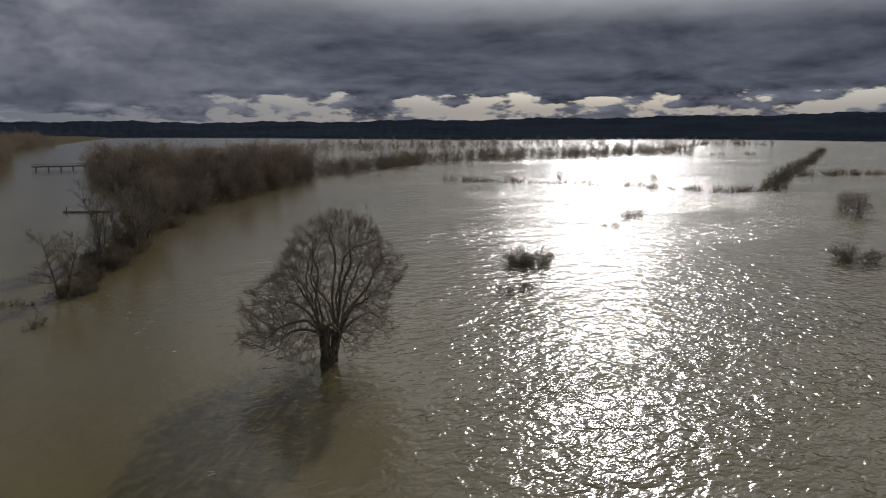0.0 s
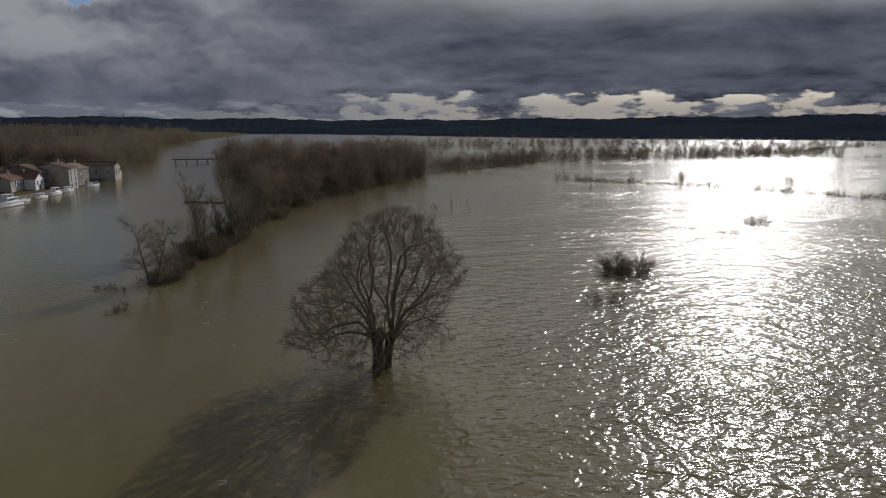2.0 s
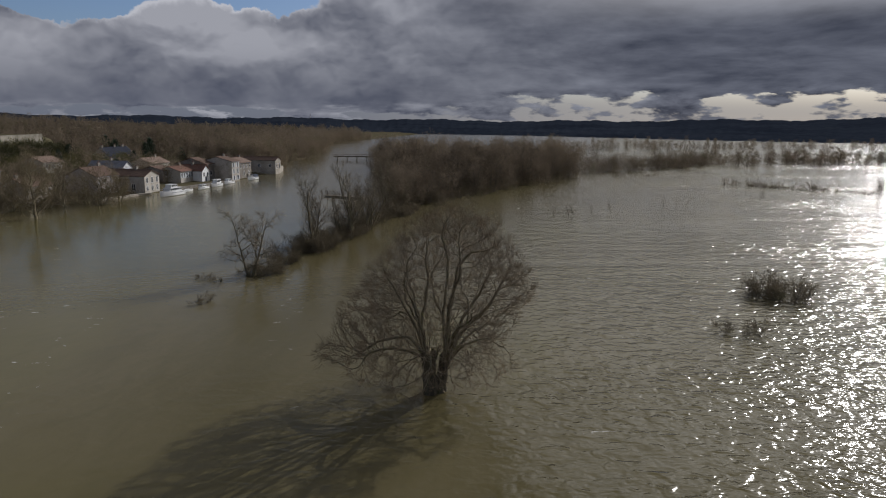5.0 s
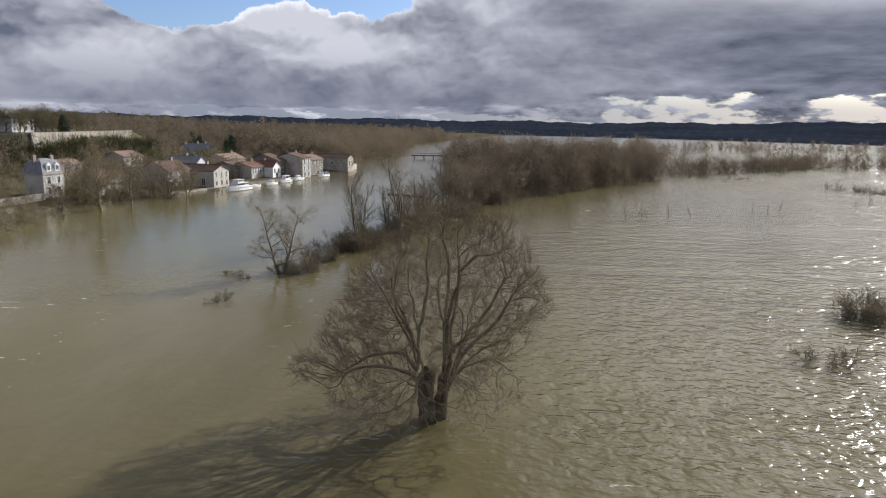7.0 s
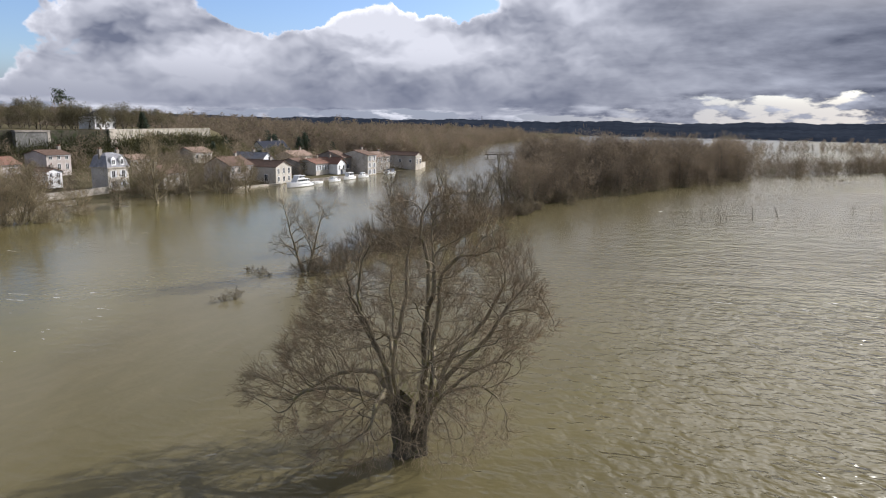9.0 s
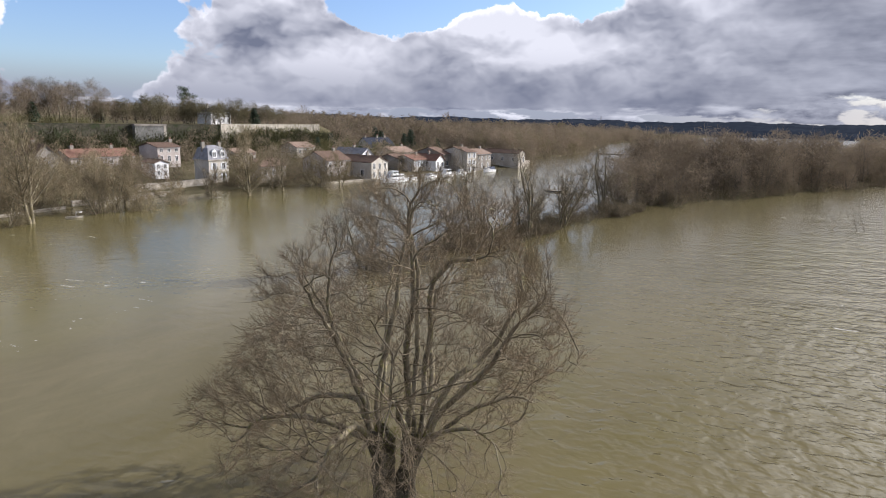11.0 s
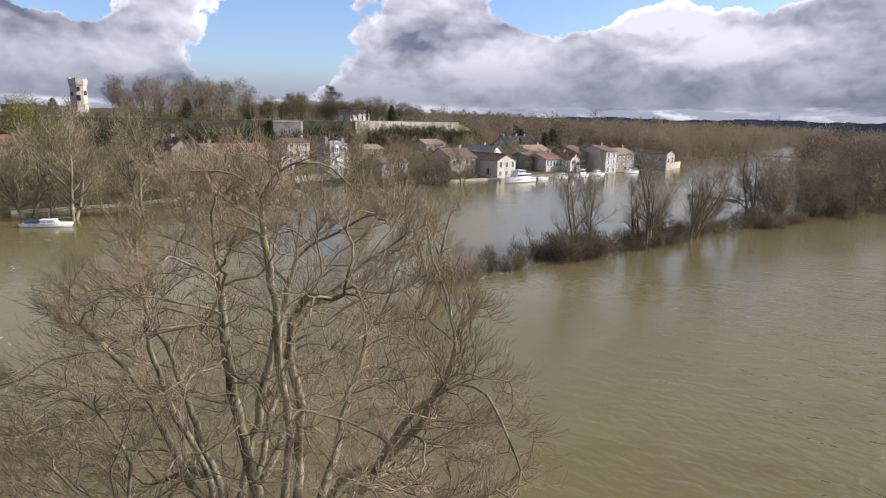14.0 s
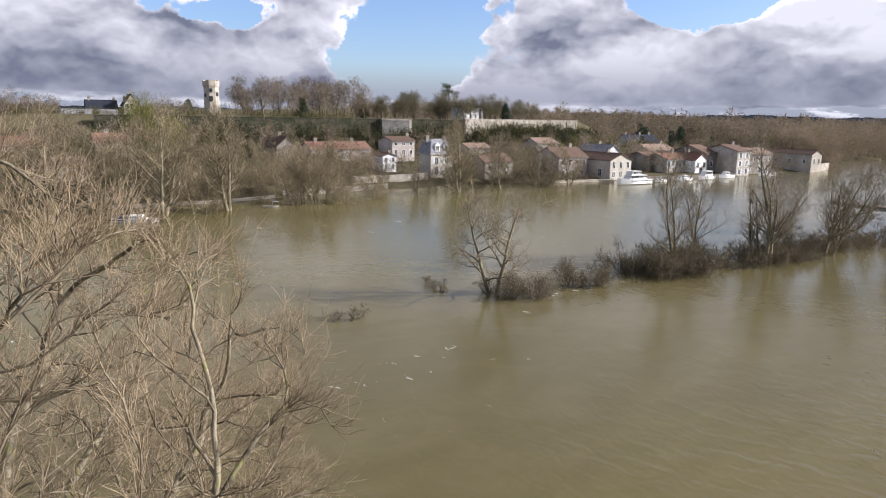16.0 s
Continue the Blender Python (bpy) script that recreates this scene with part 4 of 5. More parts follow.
for x, y, h in ((-43.2, 173.5, 12.5), (-45.6, 179, 13.5), (-42.2, 183.5, 12), (-48.5, 186, 13), (-38.5, 189, 11.0)):
    plant("woodland_tree", FAR_MESH[int(h) % 4], x, y, -0.4, h / 11.5, x * 40, "tall pale-twigged tree between spit and wood", "tree", "flooded riverside wood")
wood_rng = random.Random(8)
spots = []
while len(spots) < 120:
    x, y = wood_rng.uniform(-122, 0), wood_rng.uniform(184, 335)
    if in_wood(x, y) and all((x - a) ** 2 + (y - b) ** 2 > 20 for a, b in spots):
        spots.append((x, y))
for x, y in spots:
    plant("woodland_tree", FAR_MESH[wood_rng.randrange(4)], x, y, -0.4, wood_rng.uniform(0.6, 1.3) * (1.25 if y > 225 else 1.05), wood_rng.random() * 360,
          "bare brown woodland tree rooted in floodwater", "tree", "flooded riverside wood", wood_rng.uniform(0.95, 1.15))
for i, (x, y) in enumerate(((-36.6, 188), (-33, 204), (-27, 226), (-17, 257), (-9, 275), (-37, 187), (-22, 241), (-5, 300), (-30, 213), (-37, 195))):
    shrub(x - 1.5, y, -0.2, 3.2 + 1.5 * wood_rng.random(), "dense dark thicket at the wood's edge", "thickets at the wood")


def scattered(name, label, spots_of, source, material, base=None):
    """Far woods: many trees as one mass."""
    out = [moved(a, x, y, z, s, t, tall) for x, y, z, s, t, tall, k in spots_of for a in source[k % len(source)]]
    me = quads_mesh(name, *joined(out))
    tagged(link_mesh(name, me, material), label, "woods", kind="stuff")


def mass(n, seed, sampler, lo, hi, sink=0.4):
    r = random.Random(seed)
    out = []
    while len(out) < n:
        p = sampler(r)
        if p:
            x, y = p
            out.append((x, y, max(float(land(x, y)), 0) - sink, r.uniform(lo, hi) * r.uniform(0.75, 1.12), r.random() * 6.28, r.uniform(0.85, 1.15), r.randrange(12)))
    return out


def wood_back(r):
    x, y = r.uniform(-132, 4), r.uniform(300, 440)
    return (x, y) if in_wood(x, y) else None


def wood_inside(r):
    x, y = r.uniform(-100, 0), r.uniform(196, 335)
    return (x, y) if in_wood(x - 1.5, y) and in_wood(x + 1.5, y) else None


def west_rim(r):
    y = 298 + 620 * r.random() ** 1.5
    return np.interp(y, SHORE_Y, SHORE_X) + 4 - 50 * r.random() ** 1.4, y


def west_wood(r):
    y = 310 + 640 * r.random() ** 1.3
    x = np.interp(y, SHORE_Y, SHORE_X) - r.uniform(18 if y > 300 else 60, 330)
    return x, y


def near_wood(r):
    y = r.uniform(266, 335)
    x = np.interp(y, SHORE_Y, SHORE_X) - r.uniform(70, 210)
    return (x, y) if x < -226 or y > 292 else None


def hill_wood(r):
    y = r.uniform(250, 900)
    x = np.interp(y, SHORE_Y, SHORE_X) - r.uniform(60, 800) 
    return (x, y) if not (x > -340 and y < 330) else None


def near_row(r):
    f = r.random()
    return 4 + 66 * f + r.gauss(0, 5), 335 + 105 * f + r.gauss(0, 9)


def plain_rows(r):
    f = r.random()
    if r.random() < 0.5:
        return 60 + 300 * f + r.gauss(0, 12), 440 + 150 * f + r.gauss(0, 14)
    return -60 + 700 * f + r.gauss(0, 20), 640 + 260 * math.sin(f * 2.2) + r.gauss(0, 40)


def meadow_rim(r):
    y = r.uniform(300, 345)
    return np.interp(y, SHORE_Y, SHORE_X) - r.uniform(5, 70), y


scattered("flooded_wood", "brown bare wood beyond the river, seen as a mass", mass(150, 1, wood_back, 1.1, 1.6) + mass(100, 6, wood_inside, 0.75, 1.2), THIN, TWIG_FAR)
scattered("willow_wood", "dense ruddy bare wood behind the village meadows", mass(420, 2, west_rim, 1.1, 1.6) + mass(110, 14, near_wood, 0.7, 1.15), THIN, TWIG_FAR)
scattered("hillside_wood", "bare brown wood covering the hillside", mass(1600, 3, hill_wood, 1.0, 1.5), HILL, TWIG_FAR)
scattered("meadow_wood", "dense bare brown wood behind the village", mass(1100, 9, west_wood, 1.1, 1.6), HILL, TWIG_FAR)
scattered("plain_trees", "straggling lines of bare trees across the flooded plain", mass(150, 5, near_row, 0.5, 0.95), THIN, TWIG_FAR)
scattered("far_plain_trees", "long lines of bare trees on the far plain", mass(680, 4, plain_rows, 0.55, 1.1), HILL, TWIG_FAR)


def hedge_spots(line, n, seed, lo, hi, wide):
    r, out = random.Random(seed), []
    ys = np.linspace(0, len(line) - 1, n)
    for u in ys:
        x = np.interp(u, range(len(line)), [q[0] for q in line]) + r.gauss(0, wide)
        y = np.interp(u, range(len(line)), [q[1] for q in line]) + r.gauss(0, wide)
        out.append((x, y, -0.4, r.uniform(lo, hi), r.random() * 6.28, 1.0, r.randrange(9)))
    return out


HEDGES = [([(60, 290), (74, 280), (106, 266), (133, 241), (153, 217), (176, 223)], 55, 0.5, 1.6, 1.4), ([(176, 223), (250, 303), (380, 440), (563, 636)], 80, 1.4, 2.2, 2.5),
          ([(250, 294), (300, 292), (420, 300)], 40, 1.0, 2.0, 2.0), ([(300, 600), (363, 639), (480, 780), (627, 946)], 36, 1.2, 2.2, 5.0), ([(62, 424), (105, 485), (260, 520), (420, 560)], 36, 0.8, 1.8, 6.0),
          ([(12, 326), (20, 326), (28, 325), (40, 345)], 14, 0.4, 0.8, 1.5), ([(100, 560), (300, 720), (650, 860)], 36, 0.9, 1.8, 12.0)]
for i, (line, n, lo, hi, wide) in enumerate(HEDGES):
    scattered("hedge", "broken hedge of leafless bushes crossing the flood", hedge_spots(line, n, 30 + i, lo, hi, wide), SHRUB, TWIG_FAR)


# ---- village ----
def window(parent, x, y, z, w, h, face="x", shutters=None, sill=True):
    """A window on a wall facing local +x (face x), -y or +y: frame, pane, sill and shutters."""
    if face == "x":
        put = lambda a0, a1, b0, b1, c0, c1: (x + a0, x + a1, y + b0, y + b1, z + c0, z + c1)
    else:
        s = -1 if face == "-y" else 1
        put = lambda a0, a1, b0, b1, c0, c1: (x + b0, x + b1, *sorted((y + s * a0, y + s * a1)), z + c0, z + c1)
    win = part("window", boxes(put(-0.05, 0.05, -w / 2 - 0.09, -w / 2, -0.09, h + 0.09), put(-0.05, 0.05, w / 2, w / 2 + 0.09, -0.09, h + 0.09),
                               put(-0.05, 0.05, -w / 2, w / 2, h, h + 0.09), put(-0.05, 0.05, -w / 2, w / 2, -0.09, 0), put(-0.03, 0.03, -0.04, 0.04, 0, h)), WHITE, parent)
    part("pane", boxes(put(-0.04, 0.012, -w / 2, w / 2, 0, h)), GLASS, win, "dark glass pane")
    if sill:
        part("sill", boxes(put(-0.04, 0.16, -w / 2 - 0.15, w / 2 + 0.15, -0.2, -0.09)), LIME, win)
    if shutters:
        for side in (-1, 1):
            b = sorted((side * (w / 2 + 0.11), side * (w / 2 + 0.11 + w * 0.48)))
            part("shutter", boxes(put(0.004, 0.06, b[0], b[1], -0.05, h + 0.05)), shutters, win)


def door(parent, x, y, z, w, h, material):
    d = part("door", boxes((x - 0.05, x + 0.03, y - w / 2, y + w / 2, z, z + h)), material, parent, "plain painted door")
    part("door_frame", boxes((x - 0.05, x + 0.07, y - w / 2 - 0.12, y - w / 2, z, z + h + 0.12), (x - 0.05, x + 0.07, y + w / 2, y + w / 2 + 0.12, z, z + h + 0.12), (x - 0.05, x + 0.07, y - w / 2, y + w / 2, z + h, z + h + 0.12)), LIME, d)


def chimney(parent, x, y, z, h=1.4):
    c = part("chimney", boxes((x - 0.3, x + 0.3, y - 0.45, y + 0.45, z - 1.0, z + h), (x - 0.38, x + 0.38, y - 0.53, y + 0.53, z + h - 0.25, z + h - 0.1)), GREY_WALL, parent)
    for dy in (-0.2, 0.2):
        bm = bmesh.new()
        bmesh.ops.create_cone(bm, cap_ends=True, segments=10, radius1=0.12, radius2=0.09, depth=0.5, matrix=Matrix.Translation((x, y + dy, z + h + 0.25)))
        part("chimney_pot", bm, TILE_RED, c)


def house(label, front, y0, y1, depth, z0, eave, ridge, axis, wall, roof, rows=(), doors=(), side_rows=(), chimneys=(), shutters=None, turn=5.0, hip=0.0, name="house", sunlit_gable=None):
    """A house whose front stands at x = front between y0 and y1, facing the river. axis: along which the ridge runs."""
    w = (y1 - y0) / 2
    h = thing(name, pose(front, (y0 + y1) / 2, z0, 0, 0, turn), label, "house", "village houses")
    e, r, sink = eave - z0, ridge - z0, -2.5
    bm = bmesh.new()
    if axis == "x":
        a = prism(bm, [(-w, sink), (w, sink), (w, e), (0, r - 0.02), (-w, e)], 0, depth)
        bmesh.ops.transform(bm, matrix=pose(0, 0, 0, 0, 0, 90), verts=a)
    elif hip:
        box(bm, -depth, 0, -w, w, sink, e)
    else:
        prism(bm, [(-depth, sink), (0, sink), (0, e), (-depth / 2, r - 0.02), (-depth, e)], -w, w)
    part("wall", bm, wall, h)
    over, t = 0.35, 0.16
    if axis == "x":
        for s in (-1, 1):
            slope = (r - e) / w
            bm = bmesh.new()
            v = prism(bm, [(0, r + 0.02), (s * (w + over), e - slope * over + 0.02), (s * (w + over), e - slope * over + t), (0, r + t + 0.03)], -over, depth + over)
            bmesh.ops.transform(bm, matrix=pose(0, 0, 0, 0, 0, 90), verts=v)
            part("roof_slope", bm, roof, h)
        part("ridge_tiles", boxes((-depth - over, over, -0.14, 0.14, r + t - 0.04, r + t + 0.1)), roof, h)
    elif hip:
        bm = bmesh.new()
        o, b = over, depth / 2
        low = [bm.verts.new(p) for p in ((o, -w - o, e), (o, w + o, e), (-depth - o, w + o, e), (-depth - o, -w - o, e))]
        top = [bm.verts.new(p) for p in ((-b, -w + hip, r), (-b, w - hip, r))]
        bm.faces.new(low[::-1])
        for f in ((low[0], low[1], top[1], top[0]), (low[2], low[3], top[0], top[1]), (low[1], low[2], top[1]), (low[3], low[0], top[0])):
            bm.faces.new(f)
        part("roof", bm, roof, h)
    else:
        for s, x0 in ((1, 0.0), (-1, -depth)):
            slope = (r - e) / (depth / 2)
            bm = bmesh.new()
            prism(bm, [(-depth / 2, r + 0.02), (x0 + s * over, e - slope * over + 0.02), (x0 + s * over, e - slope * over + t), (-depth / 2, r + t + 0.03)], -w - over, w + over)
            part("roof_slope", bm, roof, h)
        part("ridge_tiles", boxes((-depth / 2 - 0.14, -depth / 2 + 0.14, -w - over, w + over, r + t - 0.04, r + t + 0.1)), roof, h)
        # thin paler skin on the sunward end: sunlight put into its colour
        if sunlit_gable:
            bm = bmesh.new()
            prism(bm, [(-depth, 0), (0, 0), (0, e), (-depth / 2, r), (-depth, e)], w + 0.004, w + 0.05)
            part("gable_end", bm, sunlit_gable, h, "gable end whitened as if sunlit")
    part("gutter", boxes((0.30, 0.42, -w, w, e - 0.28, e - 0.16)) if axis == "y" else boxes((-depth, 0, w + 0.30, w + 0.42, e - 0.28, e - 0.16)), METAL, h)
    for count, z, ww, hh in rows:
        for i in range(count):
            window(h, 0.0, -w + (i + 0.5) * 2 * w / count, z - z0, ww, hh, "x", shutters)
    for count, z, ww, hh in side_rows:
        for i in range(count):
            window(h, -(i + 0.5) * depth / count, -w, z - z0, ww, hh, "-y", None)
    for y, ww, hh, material in doors:
        door(h, 0.0, y, -0.2, ww, hh, material)
    for dx, dy in chimneys:
        chimney(h, dx, dy, (r if axis == "y" and abs(dx + depth / 2) < 1 or axis == "x" and abs(dy) < 1 else (r + e) / 2), 1.1)
    return h


def village():
    house("cream boathouse with a sunlit gable and brown tiles", -128, 183, 191, 15, 0.2, 5.4, 7.1, "x", RENDER, TILE, [(3, 3.3, 0.95, 1.7), (3, 0.9, 0.95, 1.5)], side_rows=[(2, 1.0, 1.2, 2.0)], chimneys=[(-5, 0)], shutters=None)
    house("long pinkish rendered house with worn brown tiles", -135, 171, 181.5, 10, 0.4, 6.0, 8.4, "y", PINKISH, TILE, [(4, 3.9, 0.9, 1.4), (3, 1.0, 0.9, 1.6)], chimneys=[(-5, 3)])
    house("low stone cottage under old clay tiles", -137, 149, 158, 8, 0.8, 4.9, 6.8, "y", LIME, TILE, [(3, 2.6, 0.9, 1.3)], chimneys=[(-4, -3.5)])
    house("small white gabled house with a grey roof", -150, 200, 207, 13, 1.5, 6.0, 8.4, "x", WHITE, ZINC, [(2, 4.4, 0.9, 1.2)], chimneys=[(-6, 0)])
    house("white house under long sun-bleached tiles", -160, 228, 241, 9, 2.5, 6.1, 8.0, "y", RENDER, TILE_PALE, [(4, 3.6, 0.9, 1.4)], chimneys=[(-4.5, 4)], sunlit_gable=WHITE)
    house("large manor under a steep dark slate roof", -208, 264.5, 284, 12, 2.2, 4.8, 10.0, "y", RENDER, SLATE, [(6, 3.0, 1.0, 1.3)], chimneys=[(-6, -8), (-6, 1), (-6, 7)], sunlit_gable=WHITE, name="manor_house")
    house("lean grey stone house between its neighbours", -140, 208.5, 215.5, 9, 1.0, 5.2, 6.5, "y", GREY_WALL, TILE, [(2, 3.2, 0.9, 1.4)])
    house("cream terrace house with tall windows and red tiles", -135, 211, 219.5, 9, 0.6, 4.9, 6.4, "y", RENDER, TILE_RED, [(5, 2.6, 0.9, 1.7)], shutters=SHUTTER, chimneys=[(-4.5, 3)])
    house("small white house with a red tiled gable", -132, 219.5, 225, 10, 0.4, 4.7, 6.6, "x", WHITE, TILE_RED, [(2, 2.6, 0.9, 1.4)], doors=[(0, 1.1, 2.2, NAVY)], chimneys=[(-5, 0)])
    house("dark stone barn with a shaded long wall", -134, 226, 231.5, 13, 0.4, 6.6, 8.8, "y", GREY_WALL, TILE, [(1, 2.5, 1.4, 1.6)], side_rows=[(3, 3.2, 0.9, 1.3)], name="barn")
    house("tall narrow waterfront house with a pale facade", -127.5, 232, 238.5, 12, 0.0, 7.5, 9.1, "y", LIME, TILE, [(2, 5.4, 1.0, 1.6), (2, 2.9, 1.0, 1.7), (2, 0.5, 1.1, 1.6)], shutters=SHUTTER, chimneys=[(-6, 2.5)])
    house("plain grey rendered house with bleached tiles", -130.5, 239.5, 253, 9, 0.3, 6.4, 8.0, "y", GREY_WALL, TILE_PALE, [(5, 4.2, 0.8, 1.2), (3, 1.4, 0.9, 1.5)], chimneys=[(-4.5, -5), (-4.5, 5.5)])
    house("long stone warehouse with a sunlit gable end", -130, 271.3, 277.3, 20, 0.0, 6.0, 7.3, "x", LIME, TILE, [(2, 2.4, 1.0, 2.2)], side_rows=[(4, 3.0, 0.9, 1.2)], name="warehouse")
    house("two-storey pinkish house with three upper windows", -168, 136.2, 143.6, 9, 3.4, 9.2, 10.3, "y", PINKISH, TILE, [(3, 7.9, 0.9, 0.9), (3, 5.2, 0.9, 1.5)], chimneys=[(-4.5, 3.6)])
    house("narrow white house above a garden wall", -153, 127.2, 131.3, 6, 1.6, 5.8, 6.5, "x", WHITE, TILE, [(2, 4.4, 0.7, 1.0), (2, 2.5, 0.7, 1.2)], side_rows=[(1, 3.8, 0.8, 1.2)], chimneys=[(-3, 1.4)])
    house("long low building under orange-red tiles", -168, 112, 130, 9, 3.8, 7.0, 8.8, "y", PINKISH, TILE_RED, [(4, 5.2, 0.9, 1.0)], chimneys=[(-4.5, -6), (-4.5, 5)])
    house("grey house showing a blank stone gable", -160, 101, 106.5, 12, 4.0, 8.2, 10.6, "x", GREY_WALL, TILE, [(1, 6.0, 0.8, 1.1)], chimneys=[(-6, 0)])
    house("house with weathered orange tiles among gardens", -176, 60, 74, 9, 4.5, 8.6, 10.8, "y", RENDER, TILE_RED, [(4, 6.0, 0.9, 1.4)], chimneys=[(-4.5, -4)])
    house("white cottage by the upstream bank", -143, 48, 58, 8, 1.5, 5.0, 6.8, "y", WHITE, TILE_PALE, [(3, 2.8, 0.9, 1.3)])
    house("pale farmhouse upstream with orange tiles", -168, 34, 50, 9, 4.0, 8.2, 10.2, "y", RENDER, TILE_RED, [(4, 5.6, 0.9, 1.3)], chimneys=[(-4.5, 5)])
    house("small tiled house below the rampart", -172, 190, 199, 8, 5.0, 8.2, 9.8, "y", RENDER, TILE_PALE, [(3, 6.2, 0.9, 1.2)])
    house("roofless-looking stone shed on the slope", -165, 160, 168, 7, 4.5, 7.2, 8.4, "y", LIME, TILE_PALE, [(2, 5.4, 0.9, 1.0)], name="shed")
    house("white villa behind the terrace trees", -231, 194, 204, 9, 15.2, 20.4, 22.4, "y", WHITE, SLATE, [(4, 18.6, 0.9, 1.4), (4, 16.2, 0.9, 1.5)], chimneys=[(-4.5, -3), (-4.5, 3)], hip=3.0, name="villa")
    house("long chateau wing with a pale grey roof", -262, 50, 68, 11, 9.0, 12.6, 17.0, "y", LIME, ZINC, [(6, 10.6, 1.0, 1.5)], name="chateau_wing")
    house("long chateau range under a dark slate roof", -275, 57.5, 68, 10, 10.0, 16.6, 20.6, "y", LIME, SLATE, [(4, 14.0, 1.0, 1.8)], chimneys=[(-5, -4), (-5, 4.6)], name="chateau_range")
    house("tall slate-roofed chateau block with chimneys", -272, 70, 75.5, 10, 10.0, 19.0, 23.0, "x", LIME, SLATE, [(3, 17.6, 1.0, 1.8), (3, 14.6, 1.0, 1.8)], chimneys=[(-5, 0), (-2.5, -2.2)], name="chateau_block")
    mansard()


def mansard():
    h = thing("mansard_house", pose(-140.5, 138.4, 0.8, 0, 0, 5), "tall house with a pale mansard roof and dormers", "house", "village houses")
    w, d, e, t = 3.2, 6.0, 6.2, 9.2
    part("wall", boxes((-d, 0, -w, w, -2.5, e)), RENDER, h)
    bm = bmesh.new()
    low = [bm.verts.new(p) for p in ((0.25, -w - 0.25, e), (0.25, w + 0.25, e), (-d - 0.25, w + 0.25, e), (-d - 0.25, -w - 0.25, e))]
    mid = [bm.verts.new(p) for p in ((-0.9, -w + 0.5, t), (-0.9, w - 0.5, t), (-d + 0.9, w - 0.5, t), (-d + 0.9, -w + 0.5, t))]
    top = [bm.verts.new(p) for p in ((-d / 2, -w + 2.0, t + 0.7), (-d / 2, w - 2.0, t + 0.7))]
    bm.faces.new(low[::-1])
    for i in range(4):
        bm.faces.new((low[i], low[(i + 1) % 4], mid[(i + 1) % 4], mid[i]))
    for f in ((mid[0], mid[1], top[1], top[0]), (mid[2], mid[3], top[0], top[1]), (mid[1], mid[2], top[1]), (mid[3], mid[0], top[0])):
        bm.faces.new(f)
    part("mansard_roof", bm, ZINC, h)
    part("cornice", boxes((-d - 0.3, 0.3, -w - 0.3, w + 0.3, e - 0.25, e + 0.06)), LIME, h)
    for y in (-1.3, 1.3):
        bm = bmesh.new()
        v = prism(bm, [(-0.65, e + 0.4), (0.65, e + 0.4), (0.65, e + 2.2), (0, e + 2.8), (-0.65, e + 2.2)], -0.05, 1.4)
        bmesh.ops.transform(bm, matrix=Matrix.Translation((0, y, 0)) @ pose(0, 0, 0, 0, 0, 90), verts=v)
        dormer = part("dormer", bm, WHITE, h)
        window(dormer, 0.05, y, e + 0.8, 0.8, 1.2, "x", None, False)
    for z in (1.0, 3.7):
        for y in (-1.5, 1.5):
            window(h, 0, y, z, 0.9, 1.6, "x", SHUTTER)
    chimney(h, -d / 2, -w + 0.6, t, 1.6)
    chimney(h, -d / 2, w - 0.6, t, 1.4)


def wall_run(name, label, pts, height, thick, material, z_of=None, cap=True):
    """A wall along pts, stepped with the ground; one part for each length."""
    ob = thing(name, pose(0, 0, 0), label, "wall", kind="structure")
    for (x0, y0), (x1, y1) in zip(pts[:-1], pts[1:]):
        length, a = math.hypot(x1 - x0, y1 - y0), math.atan2(y1 - y0, x1 - x0)
        top = z_of((x0 + x1) / 2, (y0 + y1) / 2) if z_of else max(float(land((x0 + x1) / 2, (y0 + y1) / 2)), 0) + height
        foot = min(float(land(x0, y0)), float(land(x1, y1)), top - 1) - 1.5
        n = max(2, int(length / 2.2))
        bm = bmesh.new()
        r = random.Random(int(x0 * 7 + y0))
        for i in range(n):
            a0, a1 = length * i / n, length * (i + 1) / n
            bulge = r.uniform(0, 0.07)
            box(bm, a0, a1, -thick / 2 - bulge, thick / 2 + bulge, foot, top - r.uniform(0, 0.1))
        if cap:
            box(bm, -0.05, length + 0.05, -thick / 2 - 0.12, thick / 2 + 0.12, top - 0.1, top + 0.12)
        bmesh.ops.transform(bm, matrix=Matrix.Translation((x0, y0, 0)) @ Matrix.Rotation(a, 4, "Z"), verts=bm.verts)
        part("wall_length", bm, material, ob)
    return ob


